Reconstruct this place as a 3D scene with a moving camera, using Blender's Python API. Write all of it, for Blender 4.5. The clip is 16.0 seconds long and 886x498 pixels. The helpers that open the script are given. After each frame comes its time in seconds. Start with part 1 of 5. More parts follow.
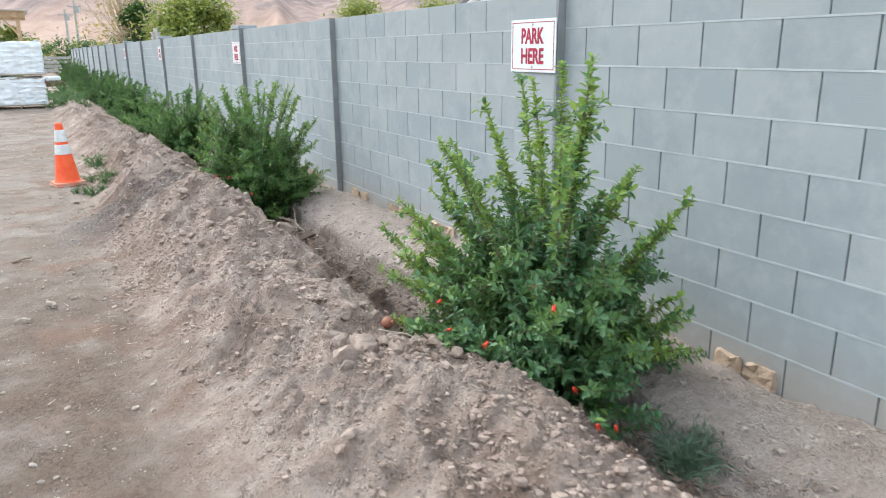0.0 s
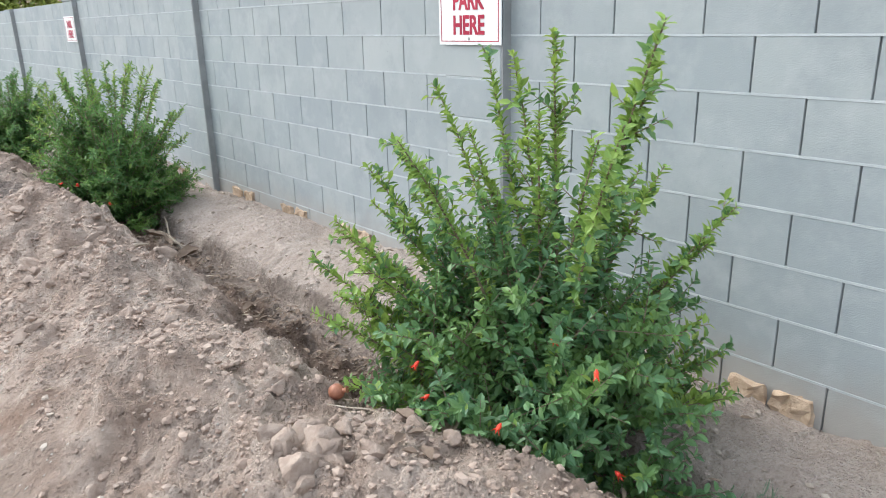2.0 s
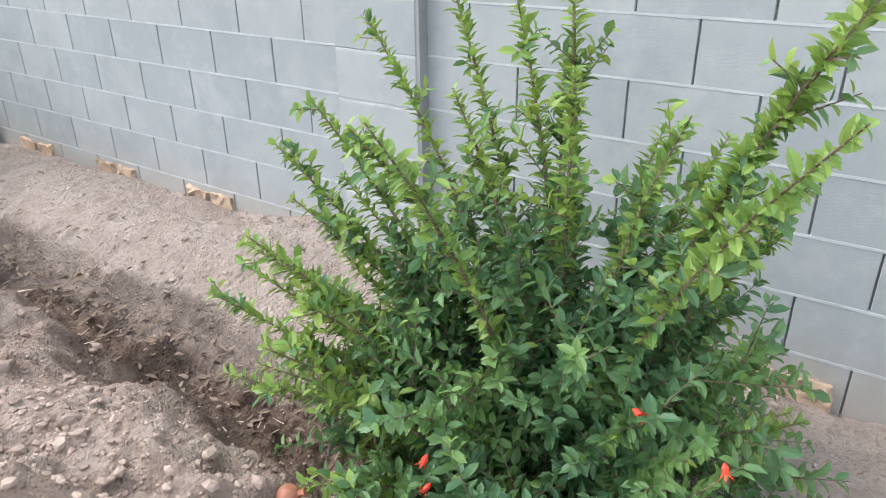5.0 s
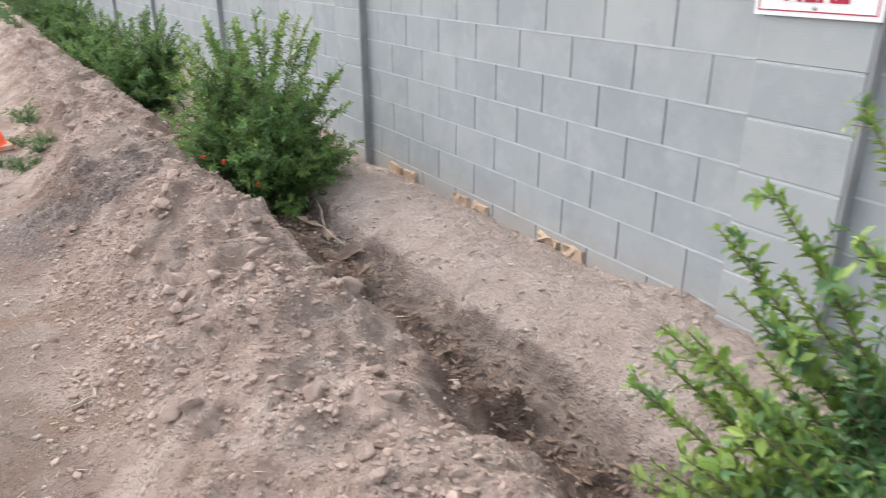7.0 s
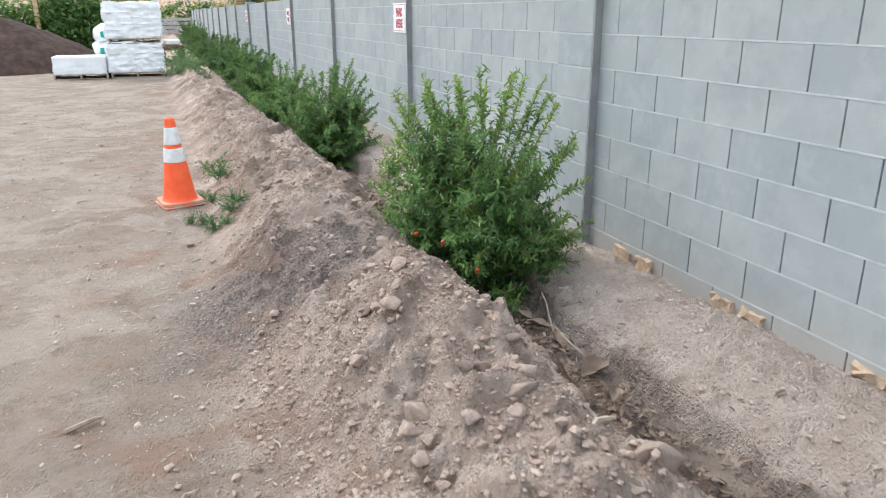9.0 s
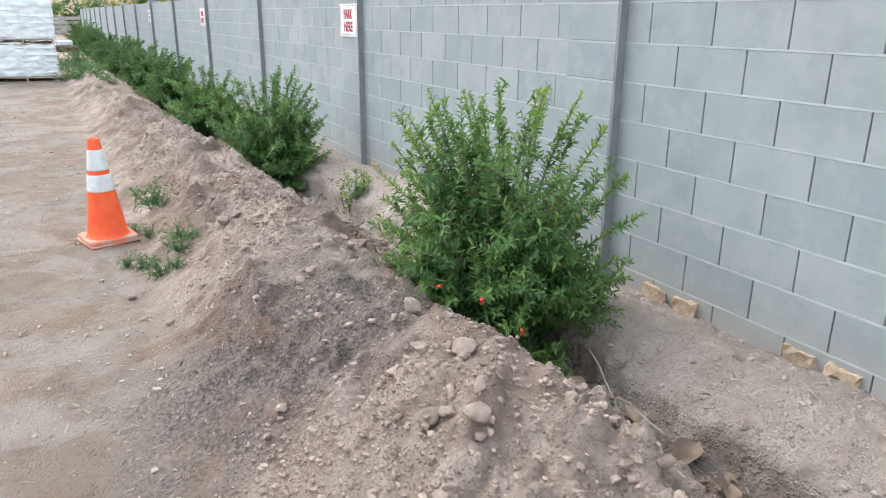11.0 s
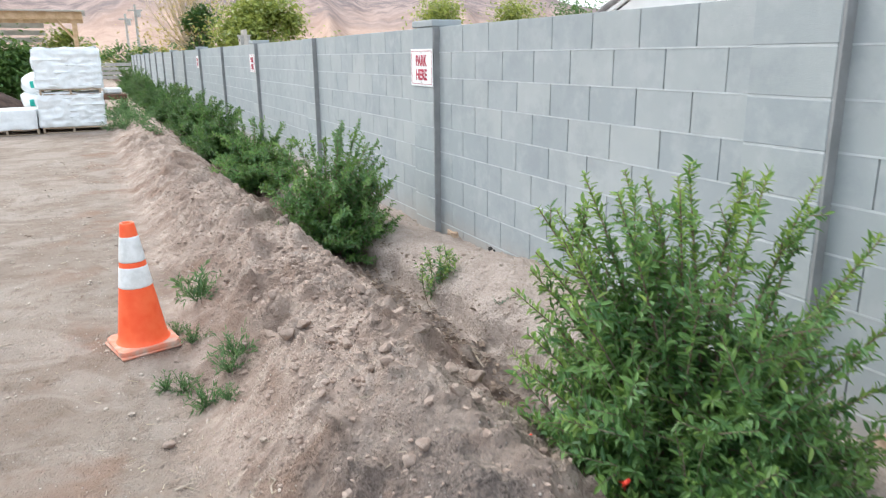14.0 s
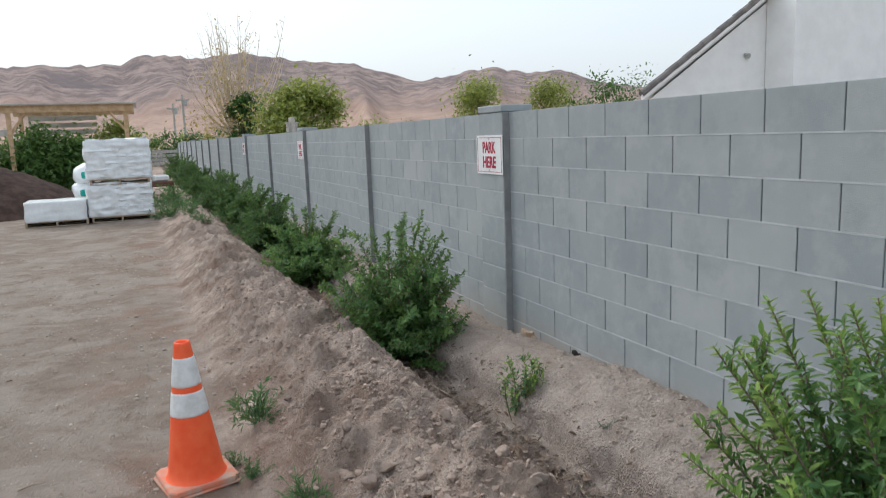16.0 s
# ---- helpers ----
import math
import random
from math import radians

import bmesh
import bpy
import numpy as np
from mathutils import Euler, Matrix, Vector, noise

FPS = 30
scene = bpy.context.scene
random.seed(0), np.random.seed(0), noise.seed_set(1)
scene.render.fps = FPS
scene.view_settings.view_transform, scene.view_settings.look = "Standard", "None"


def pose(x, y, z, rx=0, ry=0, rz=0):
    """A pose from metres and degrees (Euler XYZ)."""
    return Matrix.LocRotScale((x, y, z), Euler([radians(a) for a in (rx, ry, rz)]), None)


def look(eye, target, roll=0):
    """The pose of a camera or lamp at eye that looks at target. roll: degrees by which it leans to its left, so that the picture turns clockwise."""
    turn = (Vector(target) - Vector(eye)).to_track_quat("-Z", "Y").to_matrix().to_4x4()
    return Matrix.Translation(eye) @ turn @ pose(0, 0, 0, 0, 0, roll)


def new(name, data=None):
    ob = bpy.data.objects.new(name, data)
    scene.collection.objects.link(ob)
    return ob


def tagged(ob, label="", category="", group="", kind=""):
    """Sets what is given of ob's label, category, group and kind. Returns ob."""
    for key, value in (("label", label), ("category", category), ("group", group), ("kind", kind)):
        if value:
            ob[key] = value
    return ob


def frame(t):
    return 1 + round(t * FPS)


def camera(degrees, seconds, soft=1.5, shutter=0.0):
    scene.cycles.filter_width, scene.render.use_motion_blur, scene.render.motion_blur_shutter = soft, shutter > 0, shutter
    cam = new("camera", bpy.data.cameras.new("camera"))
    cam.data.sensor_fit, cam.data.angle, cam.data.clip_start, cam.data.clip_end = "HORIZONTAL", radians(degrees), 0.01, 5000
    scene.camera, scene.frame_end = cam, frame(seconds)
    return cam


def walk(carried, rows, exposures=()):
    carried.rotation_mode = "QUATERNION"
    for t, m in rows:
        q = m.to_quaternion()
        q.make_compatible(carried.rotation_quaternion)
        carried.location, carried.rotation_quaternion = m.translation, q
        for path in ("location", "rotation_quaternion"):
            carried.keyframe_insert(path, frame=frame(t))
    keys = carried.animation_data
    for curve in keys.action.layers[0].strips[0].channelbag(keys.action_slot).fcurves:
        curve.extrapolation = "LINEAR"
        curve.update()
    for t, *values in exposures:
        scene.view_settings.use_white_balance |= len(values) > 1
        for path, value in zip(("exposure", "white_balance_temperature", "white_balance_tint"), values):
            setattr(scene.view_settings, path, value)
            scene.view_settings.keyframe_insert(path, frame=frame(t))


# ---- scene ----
cam = camera(63.3, 16.0, soft=1.0, shutter=0.4)
PATH = [
    (0, (-0.342, -0.052, 1.463), (0.588, 1.636, 0.929), -0.6),
    (0.5, (-0.383, 0.22, 1.473), (0.604, 1.875, 0.935), -1.2),
    (1, (-0.404, 0.452, 1.466), (0.728, 2.005, 0.912), -2.3),
    (1.5, (-0.289, 0.671, 1.456), (0.883, 2.178, 0.862), -1.1),
    (2, (-0.185, 0.857, 1.444), (1.035, 2.322, 0.839), -1.4),
    (2.5, (-0.168, 1.068, 1.433), (1.083, 2.475, 0.758), -1.5),
    (3, (-0.176, 1.294, 1.439), (1.175, 2.568, 0.696), -1.8),
    (3.5, (-0.102, 1.478, 1.413), (1.253, 2.728, 0.639), -1.8),
    (3.7, (-0.057, 1.562, 1.405), (1.335, 2.768, 0.628), -2.0),
    (5.8, (0.183, 1.771, 1.501), (1.673, 2.773, 0.62), -0.3),
    (6, (0.206, 1.789, 1.491), (1.585, 2.963, 0.641), -0.7),
    (6.5, (0.112, 1.939, 1.534), (1.199, 3.416, 0.736), -1.1),
    (7, (-0.05, 2.133, 1.515), (0.93, 3.706, 0.762), -0.1),
    (7.5, (-0.072, 2.324, 1.499), (0.739, 3.998, 0.765), 0.6),
    (8, (-0.049, 2.569, 1.488), (0.639, 4.319, 0.807), -0.4),
    (8.5, (-0.072, 2.8, 1.482), (0.558, 4.581, 0.825), 0.0),
    (9, (-0.185, 3.085, 1.488), (0.491, 4.862, 0.867), -0.1),
    (9.2, (-0.199, 3.185, 1.487), (0.513, 4.949, 0.869), 0.8),
    (11.3, (-0.403, 4.107, 1.493), (0.541, 5.761, 0.885), 0.4),
    (11.5, (-0.363, 4.188, 1.502), (0.6, 5.834, 0.901), 0.4),
    (12, (-0.296, 4.364, 1.518), (0.638, 6.039, 0.95), 0.2),
    (12.5, (-0.271, 4.568, 1.509), (0.558, 6.298, 0.944), 0.1),
    (13, (-0.329, 4.768, 1.534), (0.481, 6.506, 0.964), -2.7),
    (13.5, (-0.331, 4.941, 1.53), (0.51, 6.663, 0.958), -0.5),
    (14, (-0.24, 5.141, 1.55), (0.582, 6.888, 1.03), -0.6),
    (14.5, (-0.21, 5.303, 1.526), (0.482, 7.119, 1.052), -0.9),
    (15, (-0.223, 5.469, 1.559), (0.455, 7.285, 1.067), -0.9),
    (15.5, (-0.296, 5.633, 1.583), (0.429, 7.453, 1.184), -1.6),
    (16, (-0.271, 5.735, 1.62), (0.482, 7.561, 1.307), -2.1),
]

EXPO, KELVIN, TINT = 1.15, 5660, 4
walk(cam, [(t, look(eye, target, roll)) for t, eye, target, roll in PATH],
     exposures=[(0.0, EXPO, KELVIN - 150, TINT - 2), (1.0, EXPO, KELVIN - 100, TINT - 2), (3.0, EXPO + 0.25, KELVIN, TINT + 1), (6.0, EXPO + 0.27, KELVIN + 150, TINT + 5), (6.5, EXPO + 0.22, KELVIN + 200, TINT + 6), (7.0, EXPO + 0.02, KELVIN + 200, TINT + 6), (7.5, EXPO - 0.02, KELVIN + 140, TINT + 4), (9.2, EXPO, KELVIN, TINT), (11.5, EXPO + 0.09, KELVIN - 80, TINT - 1), (12.0, EXPO + 0.18, KELVIN, TINT), (12.5, EXPO + 0.2, KELVIN, TINT), (13.5, EXPO + 0.03, KELVIN, TINT), (14.0, EXPO + 0.07, KELVIN, TINT), (14.5, EXPO - 0.05, KELVIN - 50, TINT), (15.0, EXPO - 0.14, KELVIN - 100, TINT), (15.5, EXPO - 0.2, KELVIN - 50, TINT), (16.0, EXPO - 0.83, KELVIN, TINT)])

# ---- light: a bright hazy evening sky and a weak, wide sun behind the walker ----
world = bpy.data.worlds.new("world")
scene.world = world
world.use_nodes = True
wn = world.node_tree.nodes
sky = wn.new("ShaderNodeTexSky")
sky.sky_type = "NISHITA"
sky.sun_disc = False
SUN_EL, SUN_ROT = 47.0, 338.0
sky.sun_elevation, sky.sun_rotation = radians(SUN_EL), radians(SUN_ROT)
sky.dust_density, sky.air_density = 8.0, 1.0
wn["Background"].inputs["Strength"].default_value = 0.15
haze = wn.new("ShaderNodeMix")
haze.data_type, haze.blend_type = "RGBA", "MIX"
haze.inputs[0].default_value = 0.62
haze.inputs[7].default_value = (6.45, 6.25, 6.05, 1)
world.node_tree.links.new(sky.outputs[0], haze.inputs[6])
world.node_tree.links.new(haze.outputs[2], wn["Background"].inputs["Color"])
sun = new("sun", bpy.data.lights.new("sun", "SUN"))
sun.data.energy, sun.data.angle, sun.data.color = 0.5, radians(40), (1.0, 0.93, 0.84)
sd = Vector((math.sin(radians(SUN_ROT)) * math.cos(radians(SUN_EL)), math.cos(radians(SUN_ROT)) * math.cos(radians(SUN_EL)), math.sin(radians(SUN_EL))))
sun.matrix_world = look(sd * 50, (0, 0, 0))


# ---- materials ----
class Mat:
    """A node material with short calls."""

    def __init__(self, name, rough=0.8, metal=0.0, spec=0.3):
        self.m = bpy.data.materials.new(name)
        self.m.use_nodes = True
        self.t = self.m.node_tree
        self.b = self.t.nodes["Principled BSDF"]
        self.b.inputs["Roughness"].default_value = rough
        self.b.inputs["Metallic"].default_value = metal
        self.b.inputs["Specular IOR Level"].default_value = spec
        self.pos = self.t.nodes.new("ShaderNodeNewGeometry").outputs["Position"]

    def put(self, value, socket):
        if isinstance(value, bpy.types.NodeSocket):
            self.t.links.new(value, socket)
        elif isinstance(value, (tuple, list)) and len(value) == 3 and socket.type == "RGBA":
            socket.default_value = (*value, 1)
        else:
            socket.default_value = value

    def noise(self, scale, detail=4.0, rough=0.6, vec=None, distort=0.0):
        n = self.t.nodes.new("ShaderNodeTexNoise")
        n.inputs["Scale"].default_value, n.inputs["Detail"].default_value = scale, detail
        n.inputs["Roughness"].default_value, n.inputs["Distortion"].default_value = rough, distort
        self.put(vec or self.pos, n.inputs["Vector"])
        return n.outputs["Fac"]

    def voronoi(self, scale, feature="F1", out="Distance"):
        n = self.t.nodes.new("ShaderNodeTexVoronoi")
        n.feature = feature
        n.inputs["Scale"].default_value = scale
        self.put(self.pos, n.inputs["Vector"])
        return n.outputs[out]

    def ramp(self, fac, lo, hi, a=0.0, b=1.0):
        n = self.t.nodes.new("ShaderNodeMapRange")
        n.interpolation_type = "SMOOTHSTEP"
        for i, v in enumerate((fac, lo, hi, a, b)):
            self.put(v, n.inputs[i])
        return n.outputs[0]

    def mix(self, fac, a, b, how="MIX"):
        n = self.t.nodes.new("ShaderNodeMix")
        n.data_type, n.blend_type = "RGBA", how
        self.put(fac, n.inputs[0])
        self.put(a, n.inputs[6])
        self.put(b, n.inputs[7])
        return n.outputs[2]

    def math(self, op, a, b=0.0):
        n = self.t.nodes.new("ShaderNodeMath")
        n.operation = op
        self.put(a, n.inputs[0])
        self.put(b, n.inputs[1])
        return n.outputs[0]

    def axes(self):
        n = self.t.nodes.new("ShaderNodeSeparateXYZ")
        self.put(self.pos, n.inputs[0])
        return n.outputs

    def chance(self, island=False):
        if island:
            return self.t.nodes.new("ShaderNodeNewGeometry").outputs["Random Per Island"]
        return self.t.nodes.new("ShaderNodeObjectInfo").outputs["Random"]

    def color(self, c):
        self.put(c, self.b.inputs["Base Color"])
        return self

    def bump(self, height, strength=0.4, dist=0.01):
        n = self.t.nodes.new("ShaderNodeBump")
        n.inputs["Strength"].default_value, n.inputs["Distance"].default_value = strength, dist
        self.put(height, n.inputs["Height"])
        self.put(n.outputs[0], self.b.inputs["Normal"])
        return self


def soil_material():
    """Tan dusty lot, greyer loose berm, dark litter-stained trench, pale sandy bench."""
    m = Mat("soil", rough=0.95, spec=0.15)
    x, y, z = m.axes()
    wob = m.math("MULTIPLY", m.math("SUBTRACT", m.noise(2.2, 5.0), 0.5), 0.5)
    xw = m.math("ADD", x, wob)
    big, mid, fine = m.noise(0.9, 5.0), m.noise(6.0, 6.0), m.noise(60.0, 4.0, 0.7)
    lot = m.mix(m.ramp(big, 0.35, 0.65), (0.265, 0.213, 0.170), (0.340, 0.286, 0.238))
    lot = m.mix(m.ramp(mid, 0.5, 0.75), lot, (0.222, 0.168, 0.128))
    lot = m.mix(m.ramp(m.noise(2.6, 7.0, 0.75), 0.5, 0.68, 0.0, 0.75), lot, (0.196, 0.150, 0.117))
    berm = m.mix(m.ramp(mid, 0.3, 0.7), (0.385, 0.288, 0.232), (0.580, 0.476, 0.402))
    berm = m.mix(m.ramp(big, 0.50, 0.66), berm, (0.265, 0.190, 0.148))
    gravelly = m.ramp(m.noise(2.4, 8.0, 0.72, distort=0.6), 0.54, 0.66, 0.0, 0.7)
    berm = m.mix(gravelly, berm, m.mix(m.ramp(fine, 0.35, 0.65), (0.200, 0.150, 0.122), (0.420, 0.335, 0.278)))
    rut = m.noise(1.4, 6.0, 0.6, distort=1.2)
    lot = m.mix(m.ramp(rut, 0.50, 0.60, 0.0, 0.6), lot, (0.405, 0.345, 0.295))
    # damp brown earth where the walk begins
    ya = m.math("ADD", y, m.math("MULTIPLY", wob, 3.0))
    lot = m.mix(m.math("MULTIPLY", m.ramp(ya, 6.6, 3.6, 0.12, 0.95), m.ramp(m.noise(3.1, 7.0, 0.7), 0.28, 0.6)), lot, m.mix(m.ramp(fine, 0.3, 0.7), (0.132, 0.093, 0.069), (0.222, 0.166, 0.128)))
    bench = m.mix(m.ramp(mid, 0.3, 0.7), (0.455, 0.372, 0.318), (0.560, 0.475, 0.415))
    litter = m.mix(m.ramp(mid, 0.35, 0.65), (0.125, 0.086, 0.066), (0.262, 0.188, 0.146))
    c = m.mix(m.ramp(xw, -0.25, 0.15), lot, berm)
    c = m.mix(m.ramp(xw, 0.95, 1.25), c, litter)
    # darker grey-brown band along the steep bank between litter and bench
    bank = m.mix(m.ramp(mid, 0.35, 0.65), (0.225, 0.180, 0.153), (0.350, 0.285, 0.242))
    c = m.mix(m.ramp(xw, 1.38, 1.46), c, bank)
    c = m.mix(m.ramp(xw, 1.55, 1.63), c, bench)
    # dark charred grit across the berm
    gx = m.math("MULTIPLY", m.ramp(xw, -0.5, -0.1), m.ramp(xw, 1.0, 0.55))
    gy = m.math("MULTIPLY", m.ramp(m.math("ADD", y, wob), 5.9, 6.25), m.ramp(m.math("ADD", y, wob), 7.5, 6.6))
    grit = m.math("MULTIPLY", m.math("MULTIPLY", gx, gy), m.ramp(m.noise(7.0, 7.0, 0.8), 0.31, 0.50, 0.0, 0.92))
    c = m.mix(grit, c, m.mix(m.ramp(fine, 0.35, 0.7), (0.095, 0.080, 0.074), (0.330, 0.275, 0.240)))
    # damp reddish patches and scattered pale gravel
    c = m.mix(m.math("MULTIPLY", m.ramp(m.noise(1.7, 5.0), 0.50, 0.66), m.math("MULTIPLY", m.ramp(xw, 0.7, 0.1, 0.0, 0.75), m.ramp(xw, -1.0, -0.4))), c, (0.255, 0.165, 0.118))
    c = m.mix(m.math("MULTIPLY", m.ramp(fine, 0.42, 0.7, 0.0, 0.42), m.ramp(xw, -0.35, 0.2, 0.45, 1.0)), c, (0.242, 0.180, 0.139))
    pebble = m.voronoi(38.0)
    c = m.mix(m.math("MULTIPLY", m.ramp(pebble, 0.22, 0.1), m.ramp(m.noise(9.0), 0.52, 0.62)), c, (0.625, 0.560, 0.501))
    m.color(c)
    crumb = m.math("MULTIPLY", m.ramp(m.voronoi(75.0), 0.55, 0.0), m.ramp(m.noise(7.0), 0.4, 0.6))
    crumb2 = m.math("MULTIPLY", m.ramp(m.voronoi(24.0), 0.5, 0.0), m.ramp(m.noise(4.0), 0.5, 0.65))
    crumb = m.math("ADD", m.math("MULTIPLY", crumb, 0.35), m.math("MULTIPLY", crumb2, 0.6))
    h = m.math("ADD", m.math("MULTIPLY", m.noise(25.0, 8.0, 0.7), 1.0), m.math("MULTIPLY", m.ramp(pebble, 0.3, 0.0), 0.35))
    m.bump(m.math("MULTIPLY", m.math("ADD", h, crumb), m.ramp(xw, -0.35, 0.2, 0.6, 1.0)), 1.0, 0.05)
    return m.m


def simple(name, a, b, scale, rough=0.85, island=False, obj=False, spec=0.3, bump=0.0, bscale=60.0, metal=0.0):
    m = Mat(name, rough=rough, spec=spec, metal=metal)
    c = m.mix(m.ramp(m.noise(scale, 6.0), 0.32, 0.68), a, b)
    if island or obj:
        r = m.chance(island)
        c = m.mix(m.ramp(r, 0.0, 1.0, 0.0, 0.35), c, tuple(v * 0.6 for v in a))
    m.color(c)
    if bump:
        m.bump(m.noise(bscale, 6.0, 0.7), bump, 0.01)
    return m.m


def block_material():
    """Blue-grey painted concrete block with pores, dusty streaks and a few scuffs."""
    m = Mat("painted_block", rough=0.85, spec=0.25)
    big, mid, fine = m.noise(0.8, 4.0), m.noise(7.0, 5.0), m.noise(160.0, 3.0, 0.7)
    c = m.mix(m.ramp(big, 0.35, 0.65), (0.353, 0.378, 0.377), (0.412, 0.431, 0.424))
    c = m.mix(m.ramp(m.chance(), 0.0, 1.0, 0.0, 0.75), c, (0.307, 0.336, 0.346))
    c = m.mix(m.ramp(mid, 0.45, 0.72, 0.0, 0.55), c, (0.43, 0.445, 0.445))
    c = m.mix(m.ramp(m.noise(2.8, 6.0, 0.7), 0.48, 0.68, 0.0, 0.5), c, (0.275, 0.300, 0.310))
    x, y, z = m.axes()
    dust = m.math("MULTIPLY", m.ramp(m.math("ADD", z, m.math("MULTIPLY", mid, 0.25)), 0.42, 0.16), 0.55)
    c = m.mix(dust, c, (0.40, 0.345, 0.29))
    pits = m.ramp(m.voronoi(55.0), 0.14, 0.05)
    pits = m.math("MULTIPLY", pits, m.ramp(m.noise(4.0), 0.58, 0.66))
    c = m.mix(m.math("MULTIPLY", pits, 0.6), c, (0.17, 0.18, 0.18))
    m.color(c)
    m.bump(m.math("SUBTRACT", fine, m.math("MULTIPLY", pits, 1.5)), 0.35, 0.006)
    return m.m


def leaf_material(name, dark, light, yellow, amount):
    m = Mat(name, rough=0.42, spec=0.45)
    r = m.chance(True)
    c = m.mix(m.ramp(r, 0.0, 1.0), dark, light)
    c = m.mix(m.math("MULTIPLY", m.ramp(m.noise(5.0, 2.0), 0.45, 0.7), amount), c, yellow)
    m.color(c)
    m.b.inputs["Subsurface Weight"].default_value = 0.0
    tr = m.t.nodes.new("ShaderNodeBsdfTranslucent")
    m.put(m.mix(0.5, c, yellow), tr.inputs["Color"])
    ms = m.t.nodes.new("ShaderNodeMixShader")
    ms.inputs[0].default_value = 0.38
    m.t.links.new(m.b.outputs[0], ms.inputs[1])
    m.t.links.new(tr.outputs[0], ms.inputs[2])
    m.t.links.new(ms.outputs[0], m.t.nodes["Material Output"].inputs["Surface"])
    return m.m


SOIL = soil_material()
BLOCK = block_material()
# mortar kept paler than the blocks, carrying the highlight of lit block edges
BED = simple("bed_mortar_highlight", (0.435, 0.460, 0.465), (0.525, 0.545, 0.548), 9.0, bump=0.4, bscale=90)
HEAD = simple("head_mortar", (0.20, 0.21, 0.215), (0.27, 0.28, 0.285), 12.0, bump=0.4)
# darker than the blocks: the shade of the pilaster's near side as colour
POST = simple("pilaster_side_shade", (0.23, 0.235, 0.235), (0.30, 0.305, 0.305), 6.0, bump=0.3)
CLOD = simple("dry_clod", (0.350, 0.263, 0.211), (0.475, 0.375, 0.308), 30.0, obj=True, bump=1.0, bscale=110)
CRUMB = simple("soil_crumb", (0.305, 0.226, 0.180), (0.445, 0.350, 0.286), 14.0, island=True, bump=0.5)
GRAVEL = simple("gravel", (0.41, 0.335, 0.27), (0.54, 0.465, 0.395), 14.0, island=True, bump=0.6)
LITTER = simple("dead_leaf", (0.16, 0.115, 0.085), (0.30, 0.225, 0.17), 9.0, island=True, bump=0.4)
TWIG = simple("dry_twig", (0.30, 0.235, 0.175), (0.48, 0.41, 0.33), 20.0, obj=True, bump=0.5)
STRAW = simple("straw", (0.42, 0.34, 0.24), (0.60, 0.52, 0.40), 20.0, island=True)
PALEBARK = simple("pale_branch", (0.50, 0.40, 0.29), (0.68, 0.56, 0.41), 8.0)
BARK = simple("bark", (0.16, 0.115, 0.08), (0.27, 0.21, 0.155), 25.0, bump=0.8, bscale=90)
LEAF = leaf_material("pomegranate_leaf", (0.075, 0.165, 0.076), (0.160, 0.280, 0.118), (0.21, 0.33, 0.075), 0.6)
SHOOT = leaf_material("young_leaf", (0.15, 0.27, 0.06), (0.28, 0.40, 0.095), (0.38, 0.47, 0.09), 0.5)
BUSHLEAF = leaf_material("bush_leaf", (0.062, 0.148, 0.048), (0.158, 0.285, 0.082), (0.24, 0.36, 0.075), 0.6)
FARLEAF = leaf_material("shrub_leaf", (0.042, 0.105, 0.030), (0.105, 0.205, 0.055), (0.17, 0.26, 0.06), 0.4)
TREELEAF = leaf_material("tree_leaf", (0.135, 0.195, 0.040), (0.29, 0.345, 0.075), (0.44, 0.44, 0.10), 0.5)
HEDGE = leaf_material("hedge_leaf", (0.055, 0.13, 0.035), (0.14, 0.25, 0.06), (0.22, 0.31, 0.07), 0.5)
DRYLEAF = leaf_material("dry_tree_leaf", (0.30, 0.23, 0.09), (0.48, 0.38, 0.15), (0.52, 0.42, 0.11), 0.6)
WEED = leaf_material("weed_leaf", (0.06, 0.14, 0.05), (0.14, 0.24, 0.09), (0.20, 0.28, 0.10), 0.4)
GRASS = leaf_material("blue_grass", (0.110, 0.185, 0.125), (0.21, 0.30, 0.20), (0.30, 0.34, 0.21), 0.3)
RED = simple("red_flower", (0.55, 0.03, 0.02), (0.75, 0.07, 0.03), 30.0, rough=0.5)
FRUIT = simple("fruit_skin", (0.21, 0.068, 0.040), (0.33, 0.150, 0.088), 25.0, rough=0.45)
# near-black that paints the shade inside a gap onto a solid piece
GAPSHADE = simple("hollow_shade", (0.012, 0.011, 0.010), (0.03, 0.027, 0.024), 25.0, bump=0.5)
TAN = simple("broken_block_core", (0.44, 0.32, 0.22), (0.58, 0.45, 0.33), 25.0, bump=1.0, bscale=60)
SIGNW = simple("sign_white", (0.78, 0.78, 0.77), (0.84, 0.84, 0.83), 12.0, rough=0.4)
SIGNR = simple("sign_red", (0.34, 0.02, 0.05), (0.44, 0.035, 0.07), 12.0, rough=0.5)
BOLT = simple("bolt", (0.35, 0.35, 0.34), (0.5, 0.5, 0.48), 40.0, rough=0.4, metal=0.8)
ORANGE = simple("cone_orange", (0.88, 0.105, 0.03), (0.93, 0.16, 0.055), 8.0, rough=0.5, bump=0.1)
BAND = simple("cone_band", (0.62, 0.62, 0.60), (0.80, 0.80, 0.79), 14.0, rough=0.4)
BASEM = simple("cone_base_dusty", (0.64, 0.22, 0.13), (0.50, 0.37, 0.29), 16.0, rough=0.8, bump=0.3)
